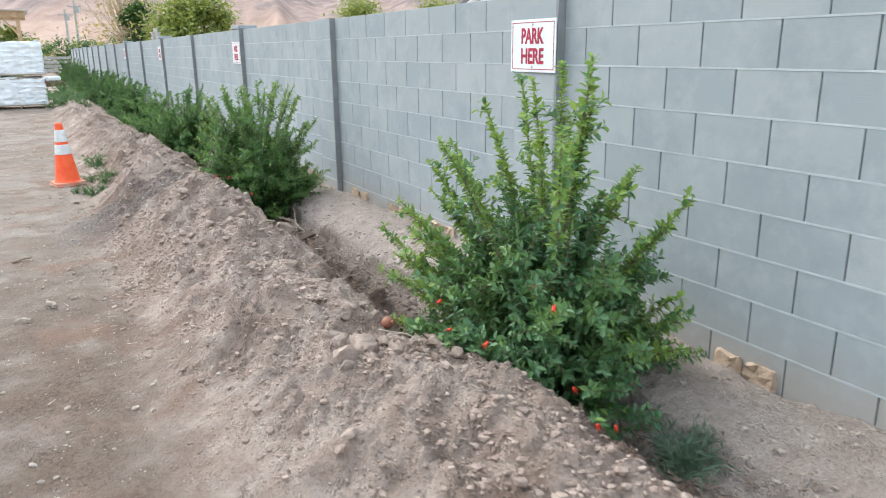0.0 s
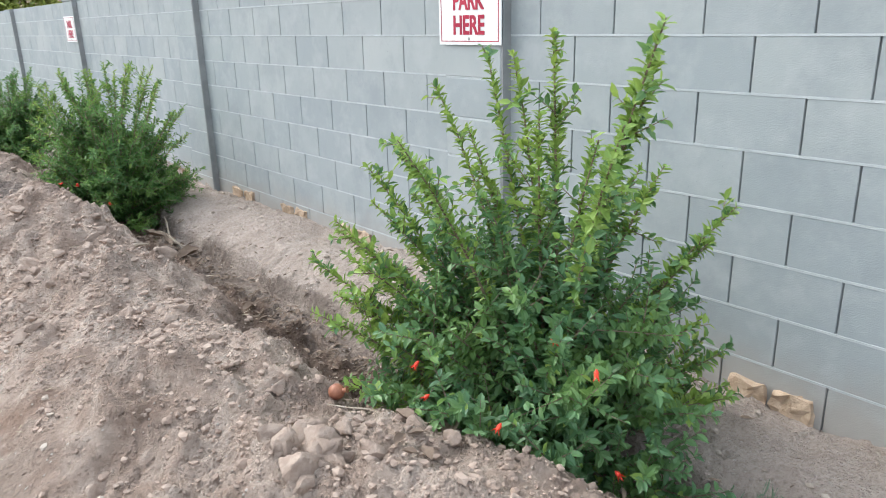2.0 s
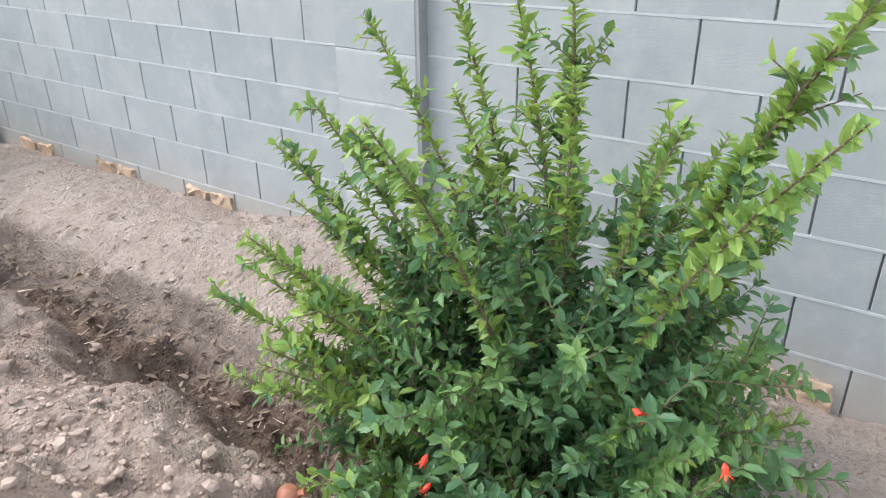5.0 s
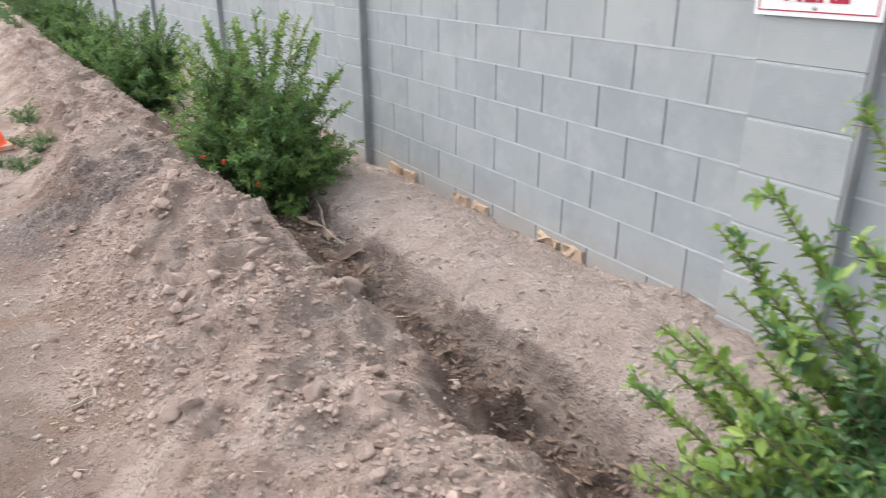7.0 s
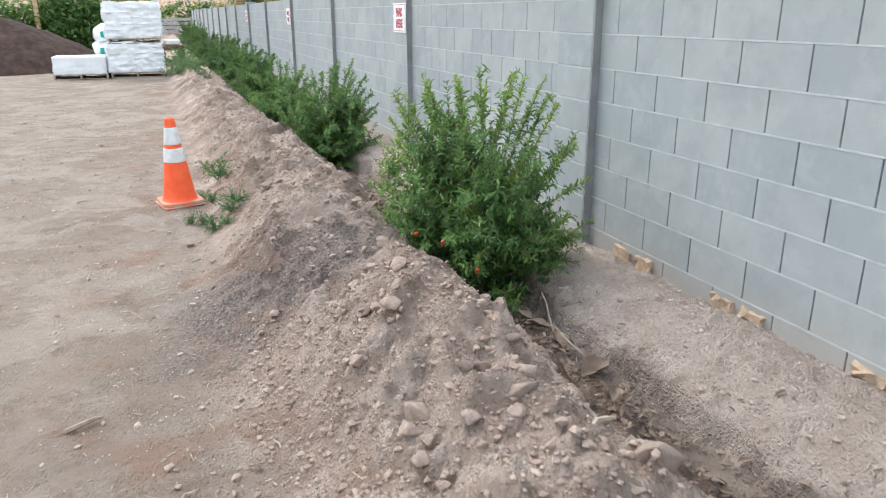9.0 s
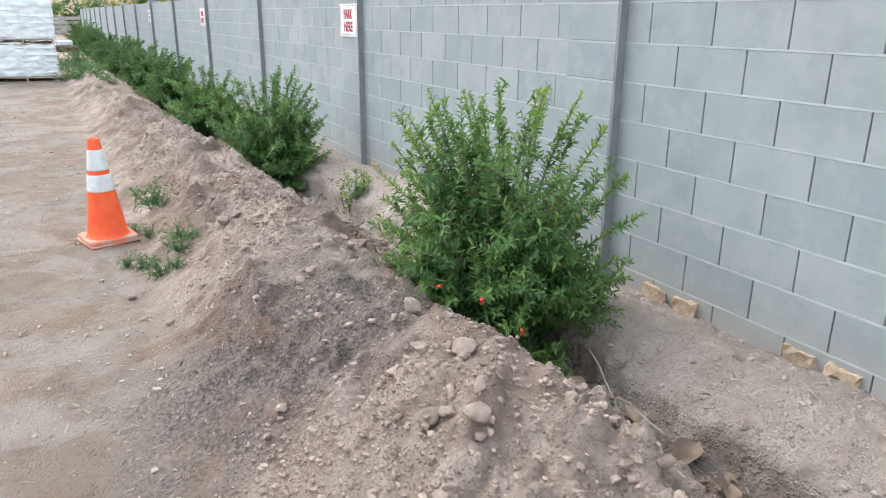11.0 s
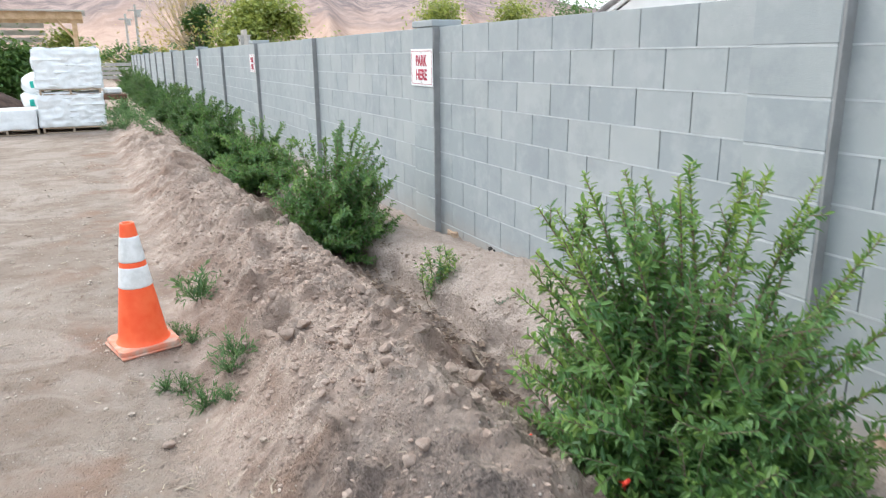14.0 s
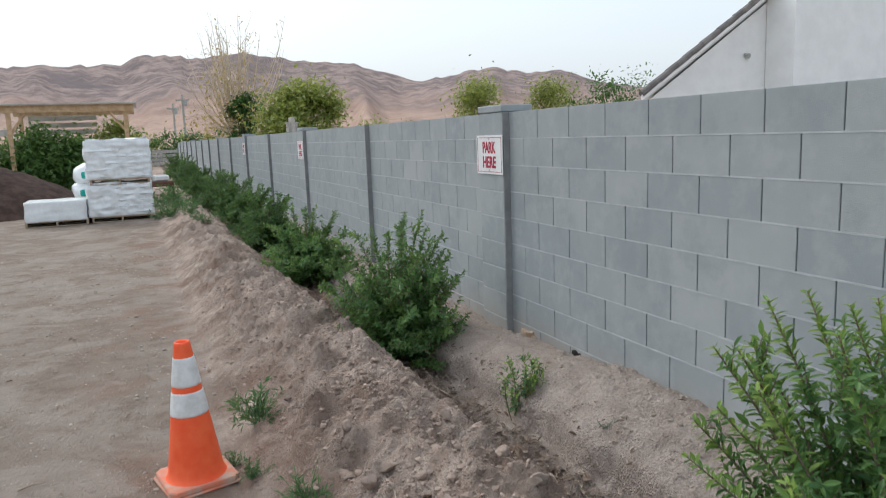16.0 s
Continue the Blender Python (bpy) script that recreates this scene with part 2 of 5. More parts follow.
WRAP = simple("plastic_wrap", (0.78, 0.80, 0.80), (0.90, 0.91, 0.91), 5.0, rough=0.25, spec=0.5, bump=0.5, bscale=14)
GREENP = simple("green_print", (0.02, 0.30, 0.24), (0.06, 0.42, 0.34), 6.0, rough=0.4)
PALLET = simple("pallet_wood", (0.30, 0.23, 0.16), (0.44, 0.35, 0.25), 12.0, bump=0.4)
TIMBER = simple("pergola_timber", (0.50, 0.33, 0.18), (0.66, 0.47, 0.29), 6.0, bump=0.3)
SLATM = simple("pale_board", (0.42, 0.38, 0.33), (0.58, 0.54, 0.48), 4.0, bump=0.3)
COMPOST = simple("compost", (0.035, 0.021, 0.016), (0.070, 0.043, 0.033), 5.0, rough=1.0, bump=1.0, bscale=20)
STUCCO = simple("white_stucco", (0.82, 0.82, 0.80), (0.88, 0.88, 0.86), 2.0, bump=0.3, bscale=60)
ROOFT = simple("roof_tile", (0.16, 0.145, 0.135), (0.26, 0.24, 0.225), 4.0, obj=True, bump=0.4)
GREYW = simple("grey_wood", (0.36, 0.34, 0.31), (0.52, 0.50, 0.46), 8.0, bump=0.4)
RUST = simple("rusty_iron", (0.10, 0.055, 0.035), (0.20, 0.11, 0.07), 10.0, rough=0.8, bump=0.4)


def mountain_material():
    m = Mat("desert_mountain", rough=1.0, spec=0.05)
    x, y, z = m.axes()
    up = m.ramp(m.math("ADD", z, m.math("MULTIPLY", m.noise(0.006, 6.0), 160.0)), 120.0, 230.0)
    rock = m.mix(m.ramp(m.noise(0.02, 8.0, 0.7), 0.35, 0.65), (0.205, 0.165, 0.160), (0.43, 0.33, 0.29))
    fan = m.mix(m.ramp(m.noise(0.012, 8.0, 0.7), 0.35, 0.65), (0.40, 0.280, 0.225), (0.56, 0.405, 0.322))
    c = m.mix(up, fan, rock)
    c = m.mix(m.math("MULTIPLY", m.ramp(m.noise(0.0045, 7.0, 0.65, distort=0.8), 0.50, 0.60, 0.0, 0.7), m.ramp(z, 40.0, 120.0)), c, (0.200, 0.168, 0.168))
    m.color(c)
    m.bump(m.noise(0.02, 9.0, 0.72), 0.7, 22.0)
    return m.m


MOUNT = mountain_material()


# ---- mesh helpers ----
def place(ob, m=None, parent=None, label=""):
    if parent is not None:
        ob.parent = parent
    if m is not None:
        ob.matrix_basis = m
    if label:
        ob["label"] = label
    return ob


def part(name, bm, material, parent=None, label="", m=None, smooth=False):
    """One mesh object out of a bmesh, under a thing or a part."""
    me = bpy.data.meshes.new(name)
    bm.to_mesh(me)
    bm.free()
    me.materials.append(material)
    if smooth:
        me.polygons.foreach_set("use_smooth", [True] * len(me.polygons))
    return place(new(name, me), m, parent, label)


def soup(name, verts, faces, material, parent=None, label="", smooth=False, m=None):
    me = bpy.data.meshes.new(name)
    me.from_pydata([tuple(map(float, v)) for v in verts], [], [tuple(map(int, f)) for f in faces])
    me.materials.append(material)
    if smooth:
        me.polygons.foreach_set("use_smooth", [True] * len(me.polygons))
    return place(new(name, me), m, parent, label)


def box(bm, x0, x1, y0, y1, z0, z1, bevel=0.0):
    vs = [bm.verts.new(p) for p in ((x0, y0, z0), (x1, y0, z0), (x1, y1, z0), (x0, y1, z0), (x0, y0, z1), (x1, y0, z1), (x1, y1, z1), (x0, y1, z1))]
    fs = [bm.faces.new([vs[i] for i in q]) for q in ((3, 2, 1, 0), (4, 5, 6, 7), (0, 1, 5, 4), (1, 2, 6, 5), (2, 3, 7, 6), (3, 0, 4, 7))]
    if bevel:
        es = list({e for f in fs for e in f.edges})
        bmesh.ops.bevel(bm, geom=es, offset=bevel, segments=1, affect="EDGES")
    return vs


def boxed(*a, bevel=0.0):
    bm = bmesh.new()
    box(bm, *a, bevel=bevel)
    return bm


def tube(points, radii, sides=5):
    """Verts and faces of a tapered tube along points."""
    pts = [Vector(p) for p in points]
    V, F = [], []
    for i, p in enumerate(pts):
        d = (pts[min(i + 1, len(pts) - 1)] - pts[max(i - 1, 0)]).normalized()
        a = d.orthogonal().normalized()
        b = d.cross(a)
        for k in range(sides):
            w = 2 * math.pi * k / sides
            V.append(p + (a * math.cos(w) + b * math.sin(w)) * radii[i])
    for i in range(len(pts) - 1):
        for k in range(sides):
            k2 = (k + 1) % sides
            F.append((i * sides + k, i * sides + k2, (i + 1) * sides + k2, (i + 1) * sides + k))
    F.append(tuple(range(sides))[::-1])
    F.append(tuple((len(pts) - 1) * sides + k for k in range(sides)))
    return V, F


class Bag:
    """Collects loose pieces for one joined mesh."""

    def __init__(self):
        self.v, self.f = [], []

    def add(self, V, F):
        o = len(self.v)
        self.v.extend(V)
        self.f.extend([tuple(i + o for i in q) for q in F])


def lump(seed, rough=0.35, level=1):
    """An irregular, slightly angular lump of unit size."""
    bm = bmesh.new()
    bmesh.ops.create_icosphere(bm, subdivisions=level, radius=1.0)
    r = random.Random(seed)
    off = Vector((r.uniform(-50, 50), r.uniform(-50, 50), r.uniform(-50, 50)))
    for v in bm.verts:
        v.co *= 1 + rough * noise.noise(v.co * 1.3 + off) + 0.5 * rough * noise.noise(v.co * 3.1 + off)
    return bm


# ---- noise and the shape of the ground ----
def lattice(ix, iy, seed):
    h = (ix.astype(np.int64) * 374761393 + iy.astype(np.int64) * 668265263 + seed * 974634777) & 0xFFFFFFFF
    h = ((h ^ (h >> 13)) * 1274126177) & 0xFFFFFFFF
    return ((h ^ (h >> 16)) & 0xFFFF) / 65535.0


def vnoise(X, Y, seed=0):
    ix, iy = np.floor(X), np.floor(Y)
    fx, fy = X - ix, Y - iy
    fx, fy = fx * fx * (3 - 2 * fx), fy * fy * (3 - 2 * fy)
    a, b = lattice(ix, iy, seed), lattice(ix + 1, iy, seed)
    c, d = lattice(ix, iy + 1, seed), lattice(ix + 1, iy + 1, seed)
    return (a * (1 - fx) + b * fx) * (1 - fy) + (c * (1 - fx) + d * fx) * fy - 0.5


def sstep(t):
    t = np.clip(t, 0, 1)
    return t * t * (3 - 2 * t)


CREST = [(-6, 0.33), (0.5, 0.32), (1.5, 0.34), (2.3, 0.35), (2.75, 0.30), (3.2, 0.40), (4.0, 0.38), (4.8, 0.44), (5.75, 0.56), (6.4, 0.44), (7.3, 0.46), (8.0, 0.42), (9.0, 0.37), (10.0, 0.37), (11.3, 0.37), (13.0, 0.33), (20, 0.30), (25, 0.15), (32, 0.05)]
CRESTX = [(-6, 0.90), (2.3, 0.90), (2.75, 0.80), (3.3, 0.70), (4.8, 0.74), (5.8, 0.66), (7.0, 0.70), (8.0, 0.82), (9.5, 0.88), (11.3, 0.82), (14, 0.72), (20, 0.66), (40, 0.6)]
FOOT = [(-6, -0.12), (2.5, -0.12), (3.5, -0.05), (5.1, 0.06), (5.7, 0.0), (6.8, -0.28), (8.4, 0.02), (12, 0.05), (20, -0.05), (40, -0.05)]
TRENCH = [(-6, 1.42), (2.3, 1.42), (3.2, 1.32), (7.0, 1.33), (9.0, 1.38), (11.5, 1.36), (15, 1.30), (40, 1.27)]
# height of the bench at its trench edge and where it meets the wall
LIP = [(-6, 0.02), (2.0, 0.02), (3.0, 0.10), (40, 0.10)]
SKIRT = [(-6, 0.0), (1.3, 0.02), (1.75, -0.03), (2.1, -0.01), (2.6, 0.06), (3.4, 0.10), (4.05, 0.15), (4.5, 0.06), (5.7, 0.06), (7.0, 0.035), (7.8, 0.08), (8.6, 0.165), (9.3, 0.155), (10.0, 0.08), (10.7, 0.05), (40, 0.05)]
LOT = [(-40, 0.05), (3, 0.05), (5, 0.02), (8, 0.0), (9.2, 0.013), (13, 0.008), (21, 0.0), (40, 0.0)]


def lerp(Y, table):
    return np.interp(Y, [a for a, b in table], [b for a, b in table])


def cobble(X, Y, scale, seed, share):
    """Flat-topped, tilted clods on a jittered grid; about this share of the cells holds one."""
    U, W = X * scale, Y * scale
    ix, iy = np.floor(U), np.floor(W)
    H = np.zeros_like(U)
    for dx in (-1, 0, 1):
        for dy in (-1, 0, 1):
            a, b = ix + dx, iy + dy
            ox, oy = U - a - lattice(a, b, seed), W - b - lattice(a, b, seed + 1)
            big = lattice(a, b, seed + 2)
            rad = 0.22 + 0.42 * lattice(a, b, seed + 3)
            tilt = (lattice(a, b, seed + 4) - 0.5) * ox + (lattice(a, b, seed + 5) - 0.5) * oy
            d = np.maximum(np.abs(ox * 0.9 + oy * 0.4), np.abs(oy * 0.9 - ox * 0.4)) * 0.6 + 0.4 * np.hypot(ox, oy)
            top = np.clip((rad - d) / 0.16, 0, 1) * rad * (0.75 + 0.9 * tilt)
            H = np.maximum(H, np.where(big < share, top, 0))
    return H / scale


def ground_height(X, Y):
    X, Y = np.asarray(X, float), np.asarray(Y, float)
    wob = 0.10 * vnoise(Y * 1.1, Y * 0 + 3.3, 5) + 0.05 * vnoise(Y * 3.7, X * 2.0, 6)
    lot = lerp(Y, LOT) + 0.03 * vnoise(X * 0.6, Y * 0.5, 1) + 0.012 * vnoise(X * 3, Y * 2.5, 2) + 0.016 * vnoise(X * 4.5, Y * 0.8, 4) + 0.006 * vnoise(X * 11, Y * 11, 3)
    fade = sstep((36 - Y) / 10)
    hc, xc, xl = lerp(Y, CREST) + 0.05 * vnoise(Y * 1.9, Y * 0, 8), lerp(Y, CRESTX) + wob, lerp(Y, FOOT) + wob
    rise = np.clip((X - xl) / (xc - xl), 0, 1)
    full = 0.15 + 0.55 * sstep((Y - 6.5) / 2.5)
    rise = (1 - full) * (0.55 * rise + 0.45 * sstep(rise)) + full * np.sin(rise * np.pi / 2)
    bottom = -0.075 + 0.04 * vnoise(Y * 1.3, X * 0, 9)
    xb = lerp(Y, TRENCH) + wob * 0.6
    fall = np.clip((X - xc) / (xb - xc), 0, 1)
    fall = 0.5 * fall + 0.5 * sstep(fall)
    z = np.where(X < xc, lot + (hc - lot) * rise, hc + (bottom - hc) * fall)
    edge = lerp(Y, TRENCH) + 0.24 + wob * 0.7 + 0.05 * vnoise(Y * 7, X * 0, 11)
    lip, skirt = lerp(Y, LIP), lerp(Y, SKIRT)
    bench = lip + (skirt - lip) * sstep((X - 1.75) / 0.6) + 0.05 * np.sin(np.clip((X - 1.6) / 0.75, 0, 1) * np.pi) - 0.065 * sstep((1.86 - X) / 0.34) + 0.05 * np.exp(-((Y - 8.9) / 0.9) ** 2 - ((X - 2.0) / 0.25) ** 2)
    bench = bench + 0.02 * vnoise(X * 4, Y * 3, 12)
    step = sstep((X - edge - 0.02 * vnoise(X * 3, Y * 19, 27)) / 0.045)
    z = np.where(X > xb, z + (bench - z) * step, z)
    # a rounded top keeps the ridge from a knife edge
    z = z - 0.05 * np.exp(-((X - xc) / 0.13) ** 2) * fade
    on = np.clip(rise * 1.6, 0, 1) * (X < 1.45)
    rid = 1 - 2 * np.abs(vnoise(X * 4.5 + 0.6 * vnoise(X * 3, Y * 3, 21), Y * 3.4, 13))
    cell = vnoise(X * 13 + vnoise(X * 9, Y * 9, 22), Y * 13 + vnoise(X * 9, Y * 9, 23), 14)
    lumps = sstep((vnoise(X * 2.3, Y * 2.3, 24) + 0.25) / 0.5)
    clods = 0.115 * (rid - 0.6) + 0.070 * vnoise(X * 7, Y * 6, 25) + lumps * 0.070 * np.maximum(cell, -0.05) + 0.034 * np.maximum(vnoise(X * 24, Y * 24, 15), -0.05) + 0.012 * vnoise(X * 44, Y * 44, 16)
    z = z + on * clods * 1.05
    heap = sstep((vnoise(X * 1.6, Y * 1.3, 61) + 0.22) / 0.3)
    z = z + on * (heap * 0.5 * cobble(X, Y, 8.0, 71, 0.45) + (0.35 + 0.65 * heap) * (0.8 * cobble(X + 0.3, Y, 17.0, 81, 0.5) + 0.8 * cobble(X, Y + 0.2, 33.0, 91, 0.55)))
    z = z + (1 - on) * (X > 1.5) * 0.5 * cobble(X, Y, 22.0, 101, 0.22)
    z = z + (1 - on) * (X > 1.3) * (0.026 * vnoise(X * 9, Y * 7, 17) + 0.016 * vnoise(X * 30, Y * 30, 18) + 0.03 * np.maximum(vnoise(X * 17, Y * 17, 26) - 0.15, 0))
    z = z + (X < 0.3) * (1 - on) * (0.010 * np.maximum(vnoise(X * 16, Y * 16, 19), 0))
    # the berm and trench end well before the far fence; beyond the wall the yard is flat
    flat = lot * 0 + 0.02
    z = flat + (z - flat) * fade
    return np.where(X > 2.42, 0.05, z) - 0.0006 * np.maximum(np.hypot(X, Y) - 60, 0)


def hat(x, y):
    return float(ground_height(np.array([x]), np.array([y]))[0])


def steps(*runs):
    out = []
    for a, b, n in runs:
        out.extend(np.linspace(a, b, n, endpoint=False))
    return np.array(out)


def make_ground():
    out = np.geomspace(1, 3800, 26)
    xs = np.concatenate([-3.0 - out[::-1], steps((-3.0, -1.2, 30), (-1.2, -0.2, 42), (-0.2, 1.75, 170), (1.75, 2.42, 40), (2.42, 4.0, 4)), 4.0 + out])
    ys = np.concatenate([-1.5 - out[::-1], steps((-1.5, 0.8, 20), (0.8, 9.6, 700), (9.6, 14, 190), (14, 20, 120), (20, 34, 60)), 34 + out])
    X, Y = np.meshgrid(xs, ys)
    Z = ground_height(X, Y)
    nx, ny = len(xs), len(ys)
    V = np.stack([X.ravel(), Y.ravel(), Z.ravel()], 1)
    i = np.arange((ny - 1) * nx).reshape(ny - 1, nx)[:, :-1].ravel()
    F = np.stack([i, i + 1, i + nx + 1, i + nx], 1)
    me = bpy.data.meshes.new("ground")
    me.vertices.add(len(V))
    me.vertices.foreach_set("co", V.ravel())
    me.loops.add(F.size)
    me.loops.foreach_set("vertex_index", F.ravel())
    me.polygons.add(len(F))
    me.polygons.foreach_set("loop_start", np.arange(0, F.size, 4))
    me.polygons.foreach_set("use_smooth", np.ones(len(F), bool))
    me.update(calc_edges=True)
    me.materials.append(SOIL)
    tagged(new("ground", me), "dry tan dirt lot with a loose berm and trench", "ground", kind="structure")


make_ground()

# ---- the block wall ----
FACE, BACK, TOP, C, L = 2.35, 2.50, 1.778, 0.2032, 0.4064
BAY, P3Y, FIRST, LAST = 3.6576, 10.6, -1, 17
COURSES = 9
JOINT = 0.11
SHIFT = {1: -0.015, 2: 0.034}
PIL = P3Y + 0.09
wall_core = boxed(FACE + 0.011, BACK, P3Y + BAY * (FIRST - 3), P3Y + BAY * (LAST - 3), TOP - C * COURSES - 0.3, TOP - 0.004)
wall = tagged(part("wall_east", wall_core, HEAD), "long blue-grey painted concrete block wall", "wall", kind="structure")
# bed mortar lines; the lit top edges are painted in by their pale grey
bed = bmesh.new()
for k in range(1, COURSES):
    z = TOP - C * k
    box(bed, FACE - 0.0015, FACE + 0.02, P3Y + BAY * (FIRST - 3), P3Y + BAY * (LAST - 3), z - 0.0044, z + 0.0044)
part("bed_joint", bed, BED, wall, "pale flush mortar lines with the lit edge in their colour")


def pilaster(p):
    y0 = PIL + BAY * (p - 3)
    beds = bmesh.new()
    for k in range(1, COURSES):
        box(beds, FACE - 0.0535, FACE - 0.03, y0 + 0.004, y0 + L - 0.004, TOP - C * k - 0.0045, TOP - C * k + 0.0045)
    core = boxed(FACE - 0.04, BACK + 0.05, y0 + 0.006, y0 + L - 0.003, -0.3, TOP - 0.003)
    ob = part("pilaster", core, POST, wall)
    part("bed_joint", beds, BED, ob)
    near = p <= 5
    bag = bmesh.new()
    for k in range(COURSES):
        z1 = TOP - C * k - 0.0035
        if near:
            part("block", boxed(FACE - 0.055, FACE + 0.1, y0 + 0.0, y0 + L, z1 - C + 0.007, z1, bevel=0.004), BLOCK, ob)
        else:
            box(bag, FACE - 0.055, FACE + 0.1, y0, y0 + L, z1 - C + 0.007, z1)
    if near:
        bag.free()
    else:
        part("block_stack", bag, BLOCK, ob)
    # thin strip over the near side, its shade painted in by the darker grey
    part("side_shade_strip", boxed(FACE - 0.053, FACE + 0.02, y0 - 0.016, y0 - 0.001, -0.3, TOP - 0.001), POST, ob, "dark vertical strip with the pilaster side's shade in its colour")
    if p % 2:
        part("cap", boxed(FACE - 0.06, BACK + 0.06, y0 - 0.005, y0 + L + 0.005, TOP + 0.001, TOP + 0.055, bevel=0.006), BLOCK, ob)


# ---- plants: stems, twigs and leaves ----
def leaf_soup(P, D, N, size, wide, fine):
    """Verts and faces of folded leaves at P, along D, facing N."""
    P, D, N = np.asarray(P, float), np.asarray(D, float), np.asarray(N, float)
    D = D / np.linalg.norm(D, axis=1, keepdims=True)
    S = np.cross(D, N)
    S = S / (np.linalg.norm(S, axis=1, keepdims=True) + 1e-9)
    U = np.cross(S, D)
    if fine:
        T = np.array([(0, 0, 0), (0.3, -0.42, 0.06), (0.3, 0, -0.03), (0.3, 0.42, 0.06), (0.68, -0.40, 0.02), (0.68, 0, -0.06), (0.68, 0.40, 0.02), (1, 0, -0.14)])
        Q = [(0, 1, 2), (0, 2, 3), (1, 4, 5, 2), (2, 5, 6, 3), (4, 7, 5), (5, 7, 6)]
    else:
        T = np.array([(0, 0, 0), (0.5, -0.5, 0.05), (0.5, 0, -0.04), (0.5, 0.5, 0.05), (1, 0, -0.1)])
        Q = [(0, 1, 2), (0, 2, 3), (1, 4, 2), (2, 4, 3)]
    size = np.asarray(size, float).reshape(-1, 1, 1)
    V = P[:, None, :] + size * (T[None, :, :1] * D[:, None, :] + T[None, :, 1:2] * wide * S[:, None, :] + T[None, :, 2:] * U[:, None, :])
    n = len(T)
    F = [tuple(i * n + q for q in f) for i in range(len(P)) for f in Q]
    return V.reshape(-1, 3), F


def bez(a, b, c, t):
    return a * (1 - t) ** 2 + b * (2 * t * (1 - t)) + c * t * t


def shrub(name, base, tips, seed, leaf=0.045, twigs=9, per=9, fine=True, fill=None, label="", mats=(LEAF, SHOOT), group="pomegranate bushes along the wall", young=0.72, ratio=0.42, radius=0.009, blooms=()):
    """A bush whose stems run from base to each tip; fill: (count, rx, ry, z0, z1) of shorter inner stems."""
    r = random.Random(seed)
    base = Vector(base)
    ends = [(Vector(t), True) for t in tips]
    if fill:
        n, rx, ry, z0, z1 = fill
        for i in range(n):
            a, q = r.uniform(0, 2 * math.pi), math.sqrt(r.uniform(0.05, 1))
            h = z0 + (z1 - z0) * (1 - q ** 2.8) * r.uniform(0.55, 1.0) + 0.12 * r.random()
            ends.append((base + Vector((rx * q * math.cos(a), ry * q * math.sin(a), h)), False))
    empty = tagged(new(name), label, "bush", group)
    empty.matrix_basis = Matrix.Translation(base)
    wood, old, fresh, spots = Bag(), [], [], []
    for end, shoot in ends:
        e = end - base
        s = Vector((r.uniform(-0.06, 0.06), r.uniform(-0.06, 0.06), 0.0))
        c = Vector((e.x * 0.35, e.y * 0.35, e.z * 0.62)) + Vector((r.uniform(-0.05, 0.05), r.uniform(-0.05, 0.05), 0))
        pts = [bez(s, c, e, i / 6) for i in range(7)]
        wood.add(*tube(pts, [radius * (1 - 0.13 * i) for i in range(7)], 4))
        lead = (e - c).normalized()
        runs = [(s, c, e, 0.22, 1.0, shoot)]
        for k in range(twigs):
            t = r.uniform(0.2, 0.97)
            p = bez(s, c, e, t)
            d = (bez(s, c, e, min(t + 0.05, 1)) - p).normalized()
            side = Vector((r.gauss(0, 1), r.gauss(0, 1), r.gauss(0.25, 0.6))).normalized()
            ln = r.uniform(0.07, 0.24) * (1.15 - 0.75 * t if shoot else 1.0) * (leaf / 0.045) ** 0.5
            q = p + (d * 0.7 + side * 0.9).normalized() * ln
            wood.add(*tube([p, q], [radius * 0.3, radius * 0.12], 3))
            runs.append((p, (p + q) / 2 + Vector((0, 0, 0.01)), q, 0.05, 1.0, shoot and t > 0.6))
        for j, (a, b, c2, t0, t1, sh) in enumerate(runs):
            ln = (c2 - a).length
            n = max(3, int((per * 2.1 if j == 0 else per) * ln / (0.16 if j else 0.22)))
            for i in range(n):
                t = t0 + (t1 - t0) * (i + r.random() * 0.5) / n
                p = bez(a, b, c2, t)
                d = (bez(a, b, c2, min(t + 0.04, 1.02)) - bez(a, b, c2, t - 0.04)).normalized()
                o = d.orthogonal().normalized()
                o.rotate(Matrix.Rotation(i * 1.57 + r.uniform(-0.5, 0.5), 3, d))
                for sg in (1, -1):
                    dd = (d * r.uniform(0.2, 1.2) + o * sg + Vector((r.gauss(0, 0.25), r.gauss(0, 0.25), r.uniform(-0.4, 0.3)))).normalized()
                    nn = (d * 0.8 + Vector((r.gauss(0, 0.4), r.gauss(0, 0.4), 0.6)))
                    sz = leaf * r.uniform(0.6, 1.2) * (0.75 if t > 0.92 else 1)
                    y = (sh and t > young - 0.35 * r.random() and j == 0) or (sh and j and young < 1 and r.random() < 0.5) or r.random() < 0.03
                    (fresh if y else old).append((p, dd, nn, sz))
            if blooms and j:
                spots.append(c2)
    part_w = soup("branchwork", wood.v, wood.f, BARK, empty)
    for nm, rows, mt, lb in (("foliage", old, mats[0], "small glossy dark green leaves"), ("young_growth", fresh, mats[1], "bright yellow-green young leaves")):
        if rows:
            V, F = leaf_soup([q[0] for q in rows], [q[1] for q in rows], [q[2] for q in rows], [q[3] for q in rows], ratio, fine)
            tagged(soup(nm, V, F, mt, empty, lb), kind="stuff")
